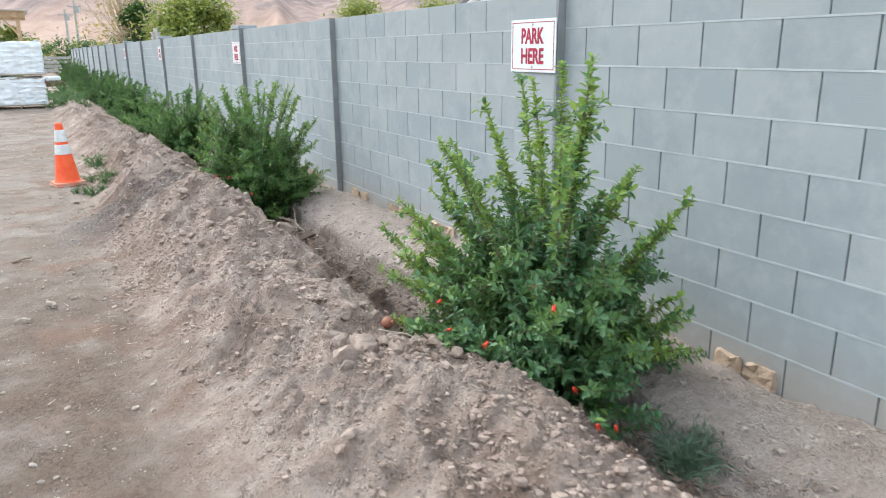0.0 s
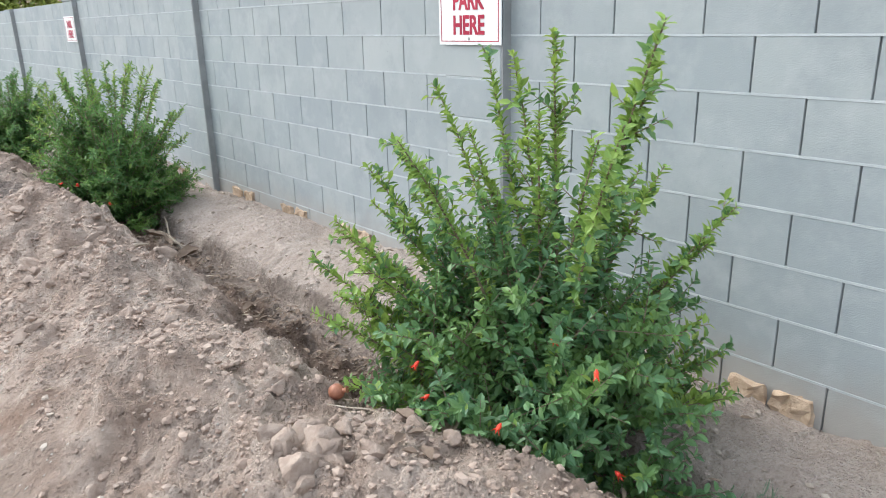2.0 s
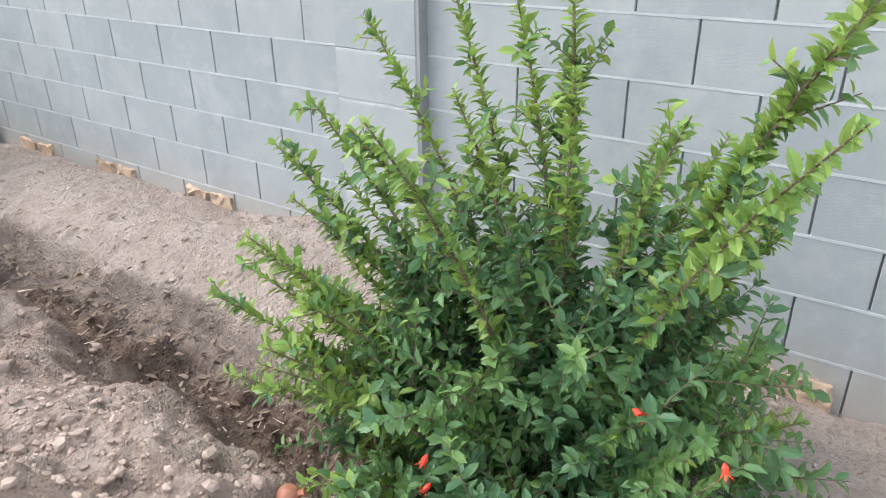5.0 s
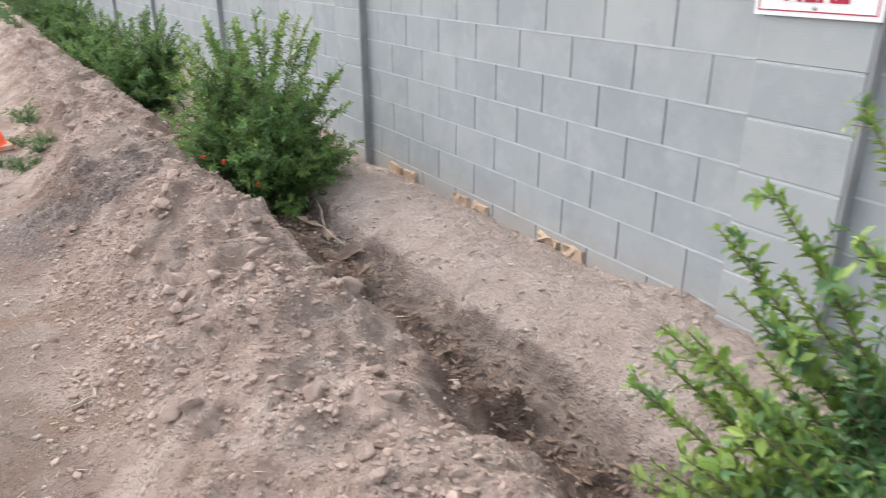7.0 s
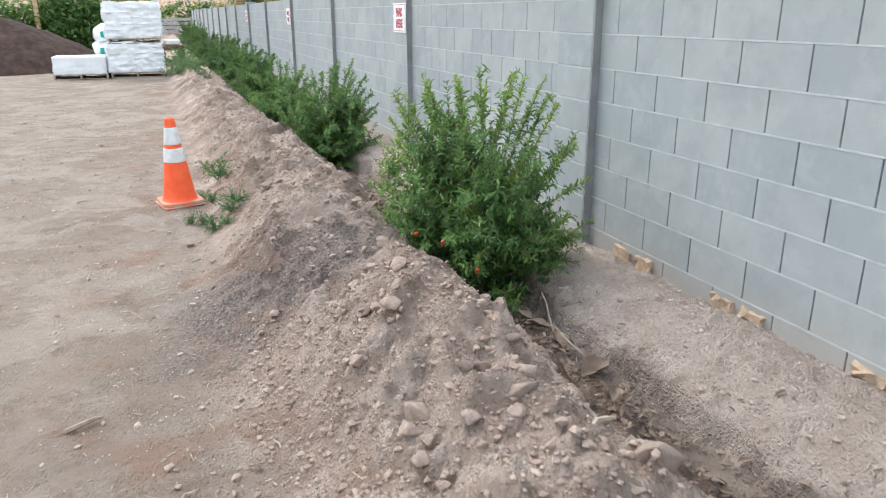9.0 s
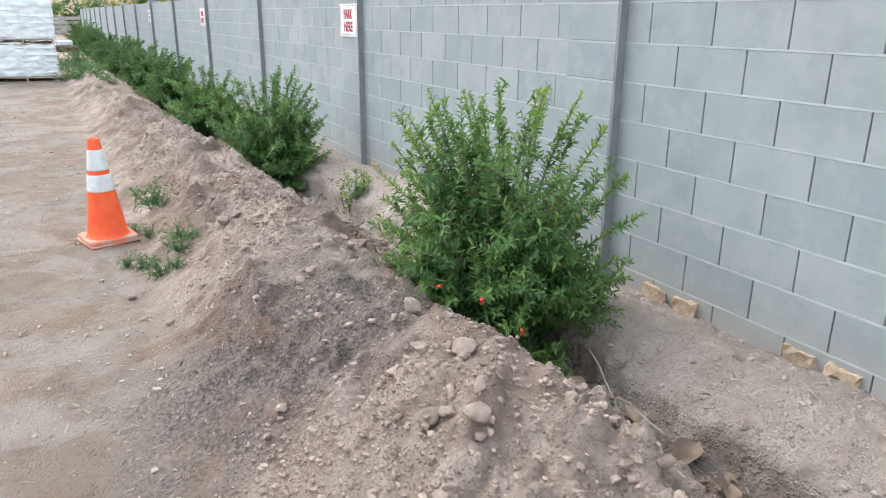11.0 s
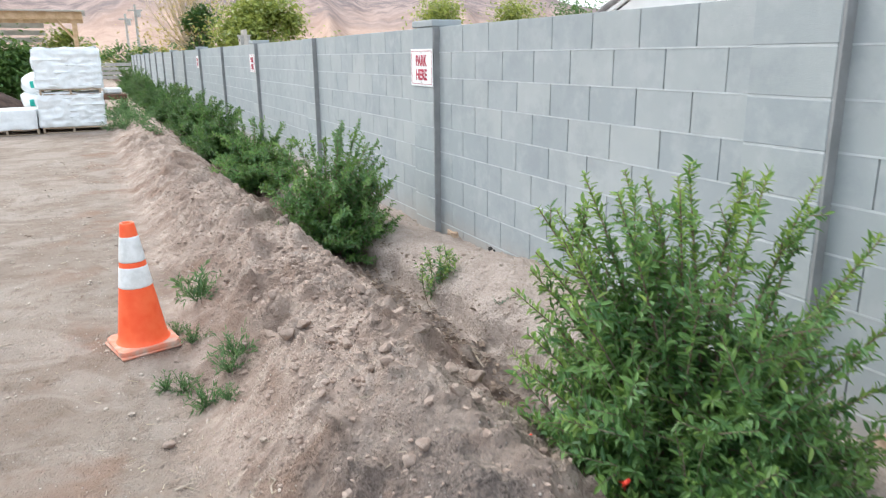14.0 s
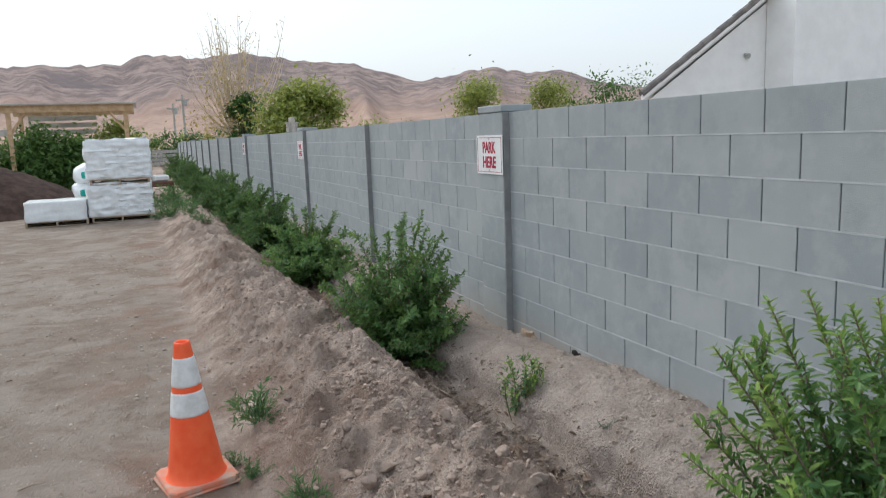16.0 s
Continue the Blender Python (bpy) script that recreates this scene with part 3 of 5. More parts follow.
    # each flower sits on the twig tip nearest to where it blooms
    for q in blooms:
        p = min(spots, key=lambda e: (e + base - Vector(q)).length)
        out = Vector((p.x, p.y, 0)).normalized()
        d = (out + Vector((r.uniform(-0.5, 0.5), r.uniform(-0.5, 0.5), r.uniform(-0.9, 0.1)))).normalized()
        place(new("flower", FLOWER_MESH), Matrix.Translation(p + out * 0.05) @ d.to_track_quat("Z", "Y").to_matrix().to_4x4() @ Matrix.Scale(0.9, 4), empty, "waxy red flower")
    return empty


def flower_mesh():
    """A waxy red calyx with six pointed lobes."""
    V, F = tube([(0, 0, -0.004), (0, 0, 0.006), (0, 0, 0.018)], [0.003, 0.008, 0.007], 6)
    for k in range(6):
        a = 2 * math.pi * k / 6
        o = len(V)
        V += [Vector((0.007 * math.cos(a - 0.5), 0.007 * math.sin(a - 0.5), 0.018)), Vector((0.007 * math.cos(a + 0.5), 0.007 * math.sin(a + 0.5), 0.018)), Vector((0.019 * math.cos(a), 0.019 * math.sin(a), 0.032))]
        F.append((o, o + 1, o + 2))
    me = bpy.data.meshes.new("flower")
    me.from_pydata(V, [], F)
    me.materials.append(RED)
    return me


FLOWER_MESH = flower_mesh()


# three near pomegranates, then the row that runs on towards the far fence
B1 = (1.50, 2.36, -0.10)
shrub("pomegranate_bush", B1, [(1.22, 1.78, 1.44), (1.30, 1.86, 1.30), (1.12, 1.80, 1.22), (1.62, 2.45, 1.40), (1.54, 2.55, 1.34), (1.66, 2.8, 1.34), (1.57, 2.99, 1.22), (1.12, 2.63, 1.10), (1.20, 2.75, 1.06), (1.88, 1.92, 0.88), (1.80, 1.95, 0.78), (1.75, 2.1, 1.0), (1.92, 2.3, 0.95), (0.98, 3.0, 0.46), (1.02, 2.9, 0.55), (1.19, 3.14, 0.70), (1.3, 3.05, 0.8), (2.12, 2.0, 0.15), (2.05, 2.1, 0.30), (1.45, 2.35, 1.18), (1.42, 2.1, 1.12), (1.38, 2.6, 1.12), (1.72, 2.5, 1.15), (0.92, 2.72, 0.30), (1.10, 3.0, 0.78), (1.25, 3.2, 0.58), (1.05, 3.1, 0.62), (1.35, 3.15, 0.92), (1.15, 3.08, 0.36), (1.45, 3.1, 1.02), (1.5, 3.05, 0.8), (1.95, 1.95, 0.35), (2.0, 2.05, 0.2), (1.86, 1.86, 0.26), (2.06, 2.1, 0.4), (1.92, 2.2, 0.5), (1.78, 1.82, 0.3), (1.95, 2.15, 0.1), (1.15, 2.95, 0.5), (1.2, 3.05, 0.28), (1.3, 3.0, 0.6), (1.1, 2.85, 0.65), (1.35, 3.1, 0.45), (1.22, 2.9, 0.15), (1.06, 2.8, 0.45), (1.28, 3.0, 0.16), (1.5, 2.95, 0.45), (1.62, 2.9, 0.6), (1.4, 2.9, 0.35), (1.55, 3.0, 0.25), (1.7, 2.95, 0.4), (1.45, 3.05, 0.6), (1.75, 2.85, 0.7), (1.6, 3.05, 0.15), (1.3, 2.85, 0.4), (1.85, 2.8, 0.5)], 11, fill=(88, 0.60, 0.70, 0.08, 0.98), blooms=[(1.05, 2.44, 0.42), (1.15, 2.155, 0.574), (1.08, 2.42, 0.33), (1.3, 1.94, 0.24), (1.4, 1.8, 0.19), (1.12, 2.14, 0.41), (1.15, 1.985, 0.55), (1.3, 1.73, 0.2)], twigs=12, leaf=0.043, ratio=0.52, per=9, label="pomegranate bush with upright yellow-green shoots and red flowers")
B2 = (1.42, 6.74, -0.10)
shrub("pomegranate_bush", B2, [(1.46, 7.2, 1.14), (1.50, 6.93, 1.20), (1.82, 6.98, 1.14), (1.25, 7.2, 1.02), (1.10, 7.1, 1.05), (1.71, 6.38, 1.05), (1.84, 6.24, 0.68), (1.78, 6.3, 0.85), (0.86, 7.1, 0.40), (0.84, 6.9, 0.62), (0.95, 6.8, 0.85), (1.60, 6.7, 1.18), (1.30, 6.75, 1.16), (1.15, 6.85, 1.14), (1.95, 6.6, 0.82), (1.68, 6.85, 1.16), (1.78, 6.66, 1.16), (1.84, 6.72, 1.06), (1.38, 7.0, 1.15), (1.02, 6.95, 1.0), (0.94, 7.10, 0.79), (1.04, 7.12, 1.06), (1.22, 7.12, 1.16), (0.97, 7.15, 0.54), (0.99, 7.05, 0.93), (0.90, 6.95, 0.70), (1.30, 7.25, 0.95), (1.10, 7.25, 0.80), (1.62, 7.1, 1.12), (0.88, 6.72, 0.52)], 12, fill=(118, 0.60, 0.62, 0.05, 1.10), blooms=[(1.25, 6.18, 0.162), (1.0, 6.271, 0.425), (0.95, 6.93, 0.375), (1.0, 6.511, 0.385),], twigs=12, leaf=0.043, ratio=0.36, per=9, mats=(BUSHLEAF, SHOOT), label="dense round pomegranate bush with red flowers", young=1.0)
B3 = (1.44, 10.85, -0.10)
shrub("pomegranate_bush", B3, [(1.70, 11.3, 0.98), (1.55, 11.0, 0.95), (2.02, 10.96, 0.45), (1.92, 11.0, 0.72), (1.2, 11.1, 0.92), (0.88, 10.98, 0.55), (0.92, 11.1, 0.70), (1.80, 11.1, 0.88), (1.4, 10.9, 0.9), (0.9, 10.75, 0.45), (1.95, 11.1, 0.84), (1.85, 11.3, 1.0), (2.05, 11.2, 0.64), (1.64, 11.15, 1.02), (1.34, 11.1, 0.92), (1.06, 11.1, 0.86), (1.46, 10.7, 0.92), (1.76, 10.8, 0.86), (2.0, 10.8, 0.56)], 13, fill=(96, 0.56, 0.58, 0.03, 0.88), twigs=12, fine=False, leaf=0.046, ratio=0.4, young=1.05, mats=(BUSHLEAF, LEAF), label="round dark green pomegranate bush in the trench")
B4 = (1.40, 13.9, -0.05)
shrub("pomegranate_bush", B4, [(1.42, 13.9, 0.86), (1.7, 13.9, 0.62), (1.9, 13.9, 0.36), (1.1, 13.9, 0.65), (1.55, 14.1, 0.8), (1.8, 14.0, 0.78), (1.3, 14.1, 0.84), (1.95, 14.1, 0.55)], 14, fill=(64, 0.52, 0.65, 0.05, 0.68), twigs=10, fine=False, leaf=0.052, ratio=0.4, young=1.05, mats=(BUSHLEAF, LEAF), label="low sprawling green pomegranate bush by the wall")
for i, (yy, hh, wd) in enumerate(((16.4, 0.82, 0.62), (18.6, 0.84, 0.58), (20.9, 0.80, 0.55), (23.4, 0.9, 0.7), (26.0, 0.9, 0.8), (29.0, 1.0, 0.8), (32.5, 0.9, 0.9), (36.5, 1.0, 0.9), (41.0, 1.1, 1.0), (46.0, 1.1, 1.0))):
    shrub("pomegranate_bush", (1.38, yy, 0.0), [(1.38 + random.uniform(-0.45, 0.5), yy + random.uniform(-0.3, 0.3), hh * random.uniform(0.85, 1.12)) for _ in range(9)], 20 + i, fill=(46, wd * 0.66, wd * 1.2, 0.04, hh * 0.8), twigs=8, per=7, fine=False, leaf=0.07, ratio=0.38, young=1.05, mats=(FARLEAF, BUSHLEAF), label="green pomegranate bush along the block wall")


# ---- signs on every second pilaster ----
def letters(name, text, height, width, m, parent):
    cu = bpy.data.curves.new(name, "FONT")
    cu.body, cu.size, cu.extrude, cu.offset = text, 1.0, 0.01, 0.03
    cu.align_x, cu.align_y = "CENTER", "CENTER"
    tmp = bpy.data.objects.new(name, cu)
    scene.collection.objects.link(tmp)
    bpy.context.view_layer.update()
    me = bpy.data.meshes.new_from_object(tmp.evaluated_get(bpy.context.evaluated_depsgraph_get()))
    xs, ys = [v.co.x for v in me.vertices], [v.co.y for v in me.vertices]
    cx, cy, w, h = (max(xs) + min(xs)) / 2, (max(ys) + min(ys)) / 2, max(xs) - min(xs), max(ys) - min(ys)
    for v in me.vertices:
        v.co = Vector(((v.co.x - cx) * width / w, (v.co.y - cy) * height / h, v.co.z * 0.12))
    bpy.data.objects.remove(tmp)
    me.materials.clear()
    me.materials.append(SIGNR)
    return place(new(name, me), m, parent)


def sign(p):
    y0 = PIL + BAY * (p - 3)
    w, h = 0.45, 0.305
    face = Matrix(((0, 0, -1, 0), (-1, 0, 0, 0), (0, 1, 0, 0), (0, 0, 0, 1)))
    ob = tagged(new("park_sign"), "white sign with red border reading PARK HERE", "sign", "parking signs on the wall")
    ob.matrix_basis = Matrix.Translation((FACE - 0.062, y0 + 0.21, 1.48 if p == 1 else 1.452)) @ face
    bm = boxed(-w / 2, w / 2, -h / 2, h / 2, -0.003, 0.003, bevel=0.001)
    part("panel", bm, SIGNW, ob)
    rim = bmesh.new()
    e = 0.016
    for q in ((-w / 2 + e, w / 2 - e, h / 2 - e - 0.004, h / 2 - e), (-w / 2 + e, w / 2 - e, -h / 2 + e, -h / 2 + e + 0.004), (-w / 2 + e, -w / 2 + e + 0.005, -h / 2 + e + 0.004, h / 2 - e - 0.004), (w / 2 - e - 0.005, w / 2 - e, -h / 2 + e + 0.004, h / 2 - e - 0.004)):
        box(rim, *q, 0.003, 0.0042)
    part("border", rim, SIGNR, ob, "thin red border")
    letters("word_park", "PARK", 0.092, 0.225, Matrix.Translation((0, 0.058, 0.004)), ob)
    letters("word_here", "HERE", 0.092, 0.225, Matrix.Translation((0, -0.058, 0.004)), ob)
    for zz in (h / 2 - 0.03, -h / 2 + 0.03):
        bm = bmesh.new()
        bmesh.ops.create_uvsphere(bm, u_segments=10, v_segments=6, radius=0.008)
        part("bolt", bm, BOLT, ob, "grey bolt head", Matrix.Translation((0, zz, 0.004)) @ Matrix.Diagonal((1, 1, 0.5, 1)))


for p in (1, 3, 5, 7):
    sign(p)


# ---- traffic cone ----
def lathe(profile, sides=40):
    V, F = [], []
    for r_, z_ in profile:
        V += [(r_ * math.cos(2 * math.pi * k / sides), r_ * math.sin(2 * math.pi * k / sides), z_) for k in range(sides)]
    for i in range(len(profile) - 1):
        for k in range(sides):
            k2 = (k + 1) % sides
            F.append((i * sides + k, i * sides + k2, (i + 1) * sides + k2, (i + 1) * sides + k))
    return V, F


def traffic_cone(x, y, turn):
    H = 0.70
    ob = tagged(new("traffic_cone"), "orange traffic cone with two white bands on dirt", "traffic cone")
    ob.matrix_basis = pose(x, y, hat(x, y) + 0.004, 0.6, -1.2, turn)
    rad = lambda z_: 0.132 + (0.036 - 0.132) * (z_ - 0.04) / (H - 0.04)
    V, F = lathe([(0.150, 0.032), (0.140, 0.040), (rad(0.06), 0.06)] + [(rad(z_), z_) for z_ in np.linspace(0.1, H - 0.012, 12)] + [(rad(H) - 0.001, H - 0.003), (rad(H) - 0.006, H), (rad(H) - 0.012, H - 0.006), (rad(H) - 0.012, H - 0.10)])
    soup("body", V, F, ORANGE, ob, "", True)
    for z0, z1 in ((0.352, 0.462), (0.492, 0.626)):
        V, F = lathe([(rad(z0) + 0.0005, z0 - 0.001), (rad(z0) + 0.002, z0)] + [(rad(z_) + 0.0022, z_) for z_ in np.linspace(z0 + 0.01, z1 - 0.01, 4)] + [(rad(z1) + 0.002, z1), (rad(z1) + 0.0005, z1 + 0.001)])
        soup("reflective_band", V, F, BAND, ob, "scuffed white reflective collar", True)
    under = boxed(-0.160, 0.160, -0.160, 0.160, -0.002, 0.014, bevel=0.006)
    part("lower_base", under, BASEM, ob, "dusty orange lower base plate", pose(-0.006, -0.008, 0, 0, 0, 3))
    bm = bmesh.new()
    a, c_ = 0.163, 0.03
    ring = [(a - c_, -a), (a, -a + c_), (a, a - c_), (a - c_, a), (-a + c_, a), (-a, a - c_), (-a, -a + c_), (-a + c_, -a)]
    lo, hi = [bm.verts.new((px, py, 0.0155)) for px, py in ring], [bm.verts.new((px * 0.985, py * 0.985, 0.038)) for px, py in ring]
    bm.faces.new(lo[::-1]), bm.faces.new(hi)
    for i in range(8):
        bm.faces.new((lo[i], lo[(i + 1) % 8], hi[(i + 1) % 8], hi[i]))
    bmesh.ops.bevel(bm, geom=list(bm.edges), offset=0.004, segments=2, affect="EDGES")
    part("base", bm, BASEM, ob, "dust-covered square rubber base")


traffic_cone(-0.16, 9.24, 12)

# ---- mountains and far country ----
PROFILE = [(-90, 3.2), (-60, 3.6), (-40, 4.2), (-20, 4.6), (-8.2, 5.3), (-6.0, 5.4), (-1.0, 5.5), (1.1, 6.3), (3.9, 6.1), (8.7, 6.3), (11.7, 5.75), (16, 5.4), (21.1, 3.95), (23.4, 4.4), (26.7, 4.85), (29.1, 4.35), (32, 4.35), (34.7, 3.5), (38, 2.8), (50, 2.3), (90, 1.5)]


def mountains():
    az = np.radians(np.linspace(-75, 80, 420))
    rr = np.linspace(900, 2700, 70)
    A, R = np.meshgrid(az, rr)
    peak = np.tan(np.radians(0.2 + np.interp(np.degrees(A), [p[0] for p in PROFILE], [p[1] for p in PROFILE]))) * 2500
    s = np.clip((R - 900) / 1600, 0, 1)
    U, W = A * 2500 / 170, R / 300
    gull = 1 - 2 * np.abs(vnoise(U * 0.8 + 0.8 * vnoise(U * 0.7, W * 0.5, 31), W * 0.22, 32))
    gull2 = 1 - 2 * np.abs(vnoise(U * 2.2 + 0.7 * vnoise(U, W, 36), W * 0.4, 33))
    Z = peak * s ** 1.7
    env = np.sin(np.clip(s, 0, 1) * np.pi) ** 0.8
    Z = Z + peak * env * (0.26 * (gull - 0.5) + 0.10 * (gull2 - 0.5) + 0.035 * vnoise(U * 6, W * 1.2, 34))
    Z = np.where(R > 2500, peak * (1 - (R - 2500) / 800) , Z) + peak * 0.05 * vnoise(U * 7, W * 0 + 1, 35) * (s > 0.8)
    Z = Z - 25 * (1 - s)
    V = np.stack([(R * np.sin(A)).ravel(), (R * np.cos(A)).ravel(), Z.ravel() + 1.6], 1)
    n = len(az)
    F = [(j * n + i, j * n + i + 1, (j + 1) * n + i + 1, (j + 1) * n + i) for j in range(len(rr) - 1) for i in range(n - 1)]
    tagged(soup("mountain_range", V, F, MOUNT, smooth=True), "bare brown desert mountains with pinkish lower slopes", "mountain", kind="structure")


mountains()

# ---- loose stones, clods and litter on the ground ----
STONES = []
for i in range(7):
    bm = lump(100 + i, 0.30, 3)
    rr_ = random.Random(700 + i)
    for k in range(11):
        nrm = Vector((rr_.gauss(0, 1), rr_.gauss(0, 1), rr_.gauss(0, 1))).normalized()
        cut = rr_.uniform(0.42, 0.68)
        for v in bm.verts:
            v.co -= nrm * max(v.co.dot(nrm) - cut, 0) * 0.97
    for v in bm.verts:
        v.co *= 1.35 + 0.10 * noise.noise(v.co * 4 + nrm * 9) + 0.10 * noise.noise(v.co * 11 + nrm * 5)
    me = bpy.data.meshes.new("dirt_clod")
    bm.to_mesh(me)
    bm.free()
    me.materials.append(CLOD)
    me.polygons.foreach_set("use_smooth", [True] * len(me.polygons))
    STONES.append(me)


def stone(x, y, size, flat=0.7, name="dirt_clod", label="dry crumbly tan dirt clod on the berm"):
    me = random.choice(STONES)
    ob = tagged(new(name, me), label, "clod", "loose clods on the berm")
    ob.matrix_basis = Matrix.Translation((x, y, hat(x, y) + size * flat * 0.35)) @ pose(0, 0, 0, random.uniform(-20, 20), random.uniform(-20, 20), random.uniform(0, 360)) @ Matrix.Diagonal((size * random.uniform(0.85, 1.3), size * random.uniform(0.7, 1.0), size * flat, 1))
    return ob


random.seed(5)
for i in range(17):
    stone(0.63 + random.gauss(0, 0.07), 2.47 + random.gauss(0, 0.10), random.uniform(0.026, 0.068), 0.75)
for x, y, q in ((0.46, 5.0, 0.07), (0.39, 4.9, 0.05), (0.72, 4.81, 0.05), (0.23, 4.2, 0.05), (0.27, 4.12, 0.04), (0.95, 4.45, 0.09), (0.57, 5.89, 0.045), (0.62, 5.7, 0.05), (0.42, 8.55, 0.055), (0.46, 8.7, 0.04), (0.94, 8.7, 0.045), (-0.14, 8.05, 0.035), (0.63, 11.2, 0.05), (-0.02, 7.45, 0.03), (0.85, 4.0, 0.05), (0.6, 3.55, 0.035)):
    stone(x, y, q * 0.8, 0.6)
for i in range(60):
    y = random.choice((random.gauss(5.35, 0.35), random.gauss(5.0, 0.4), random.gauss(8.6, 0.5)))
    stone(float(lerp(y, CRESTX)) + random.gauss(-0.12, 0.16), y, random.choice((0.014, 0.018, 0.024, 0.030, 0.038)), 0.6)
for i in range(100):
    y = random.uniform(1.6, 10.5)
    stone(float(lerp(y, CRESTX)) + random.gauss(-0.05, 0.2), y, random.choice((0.012, 0.015, 0.018, 0.022, 0.027, 0.034)))


def scatter(name, n, sample, size, material, label, category, seed):
    r = random.Random(seed)
    src = []
    for i in range(6):
        bm = lump(300 + i, 0.6, 1)
        bm.verts.index_update()
        src.append((np.array([v.co[:] for v in bm.verts]), [tuple(v.index for v in f.verts) for f in bm.faces]))
        bm.free()
    P = [sample(r) for _ in range(n)]
    Z = ground_height([p[0] for p in P], [p[1] for p in P])
    bag = Bag()
    for (x, y), z in zip(P, Z):
        V, F = r.choice(src)
        q = size(r)
        a = r.uniform(0, 6.28)
        c, s_ = math.cos(a), math.sin(a)
        M = np.array([[c * 1.2, -s_ * 0.8, 0], [s_ * 1.2, c * 0.8, 0], [0, 0, 0.7]]) * q
        bag.add([tuple(v) for v in V @ M.T + np.array([x, y, z + q * 0.25])], F)
    tagged(soup(name, bag.v, bag.f, material), label, category, kind="stuff")


def on_berm(r):
    y = 0.9 + 12.5 * r.random() ** 1.2
    while 5.95 < y < 7.3 and r.random() < 0.7:
        y = 0.9 + 12.5 * r.random() ** 1.2
    return float(np.interp(y, [a for a, b in CRESTX], [b for a, b in CRESTX])) + r.gauss(-0.12, 0.28), y


def on_lot(r):
    return r.uniform(-3.0, 0.2), r.uniform(1.5, 18)


def on_bench(r):
    return r.uniform(1.62, 2.3), r.uniform(0.9, 13)


def toe(r):
    y = r.uniform(4.3, 6.2)
    return 0.1 + r.gauss(0.05, 0.13), y


small = lambda r: min(0.0025 + r.expovariate(1) * 0.0036, 0.020)
scatter("berm_crumbs", 15000, on_berm, small, CRUMB, "loose crumbs of dry soil on the berm", "gravel", 41)
scatter("toe_crumbs", 1600, toe, small, CRUMB, "loose soil crumbs at the foot of the berm", "gravel", 42)
scatter("lot_gravel", 2400, on_lot, lambda r: 0.003 + r.random() ** 3 * 0.014, GRAVEL, "small scattered gravel on the dirt lot", "gravel", 43)
scatter("bench_gravel", 1500, on_bench, lambda r: 0.003 + r.random() ** 3 * 0.014, GRAVEL, "small pale pebbles on the sandy bench", "gravel", 44)


def dead_leaves():
    r = random.Random(9)
    P, D, N, S = [], [], [], []
    XY = [(r.uniform(0.9, 11.5), r.gauss(0.10, 0.11)) for _ in range(2900)]
    ys = np.array([q[0] for q in XY])
    xs = lerp(ys, TRENCH) + np.array([q[1] for q in XY])
    for x, y, z in zip(xs, ys, ground_height(xs, ys)):
        P.append((x, y, z + r.uniform(0.002, 0.02)))
        a = r.uniform(0, 6.28)
        D.append((math.cos(a), math.sin(a), r.gauss(0, 0.3)))
        N.append((r.gauss(0, 0.4), r.gauss(0, 0.4), 1))
        S.append(r.uniform(0.02, 0.055))
    V, F = leaf_soup(P, D, N, S, 0.45, True)
    tagged(soup("leaf_litter", V, F, LITTER), "brown dead leaves lying in the trench", "leaf litter", kind="stuff")


dead_leaves()


def stick(x, y, length, turn, thick=0.004, label="thin dry stick on the ground", lift=0.0):
    r = random.Random(int(x * 1000 + y * 77))
    pts = [(length * (t - 0.5), r.uniform(-0.012, 0.012), 0.01 * math.sin(t * 3) + lift * t) for t in (0, 0.25, 0.5, 0.75, 1)]
    V, F = tube(pts, [thick, thick, thick * 0.9, thick * 0.8, thick * 0.5], 5)
    ob = tagged(soup("dry_stick", V, F, TWIG), label, "stick", "dry sticks on the ground")
    ob.matrix_basis = pose(x, y, hat(x, y) + thick * 0.9, 0, 0, turn)


for x, y, ln, tn, th in ((-0.6, 5.75, 0.14, 30, 0.010), (-0.65, 7.75, 0.07, 60, 0.006), (0.88, 4.62, 0.13, 20, 0.011), (0.14, 7.3, 0.12, 80, 0.004), (1.0, 2.35, 0.22, 10, 0.004), (0.9, 2.55, 0.3, 120, 0.003), (-0.3, 6.6, 0.08, 15, 0.004), (0.05, 5.4, 0.09, 95, 0.004), (-0.1, 7.7, 0.10, 5, 0.004), (-0.5, 6.9, 0.1, 140, 0.004), (-0.9, 9.5, 0.12, 25, 0.005), (1.45, 9.9, 0.5, 70, 0.005), (1.38, 10.0, 0.4, 100, 0.004), (1.42, 8.3, 0.35, 80, 0.004), (-0.44, 4.57, 0.12, 110, 0.016), (0.02, 4.68, 0.10, 20, 0.010), (0.06, 4.72, 0.07, 70, 0.006), (-0.58, 4.34, 0.07, 150, 0.014), (-0.25, 5.2, 0.06, 40, 0.004)):
    stick(x, y, ln, tn, th)
stick(1.52, 6.05, 0.30, 75, 0.007, "grey branch leaning out of the trench", 0.16)
stick(1.44, 5.75, 0.2, 120, 0.006, "grey branch in the trench litter", 0.1)


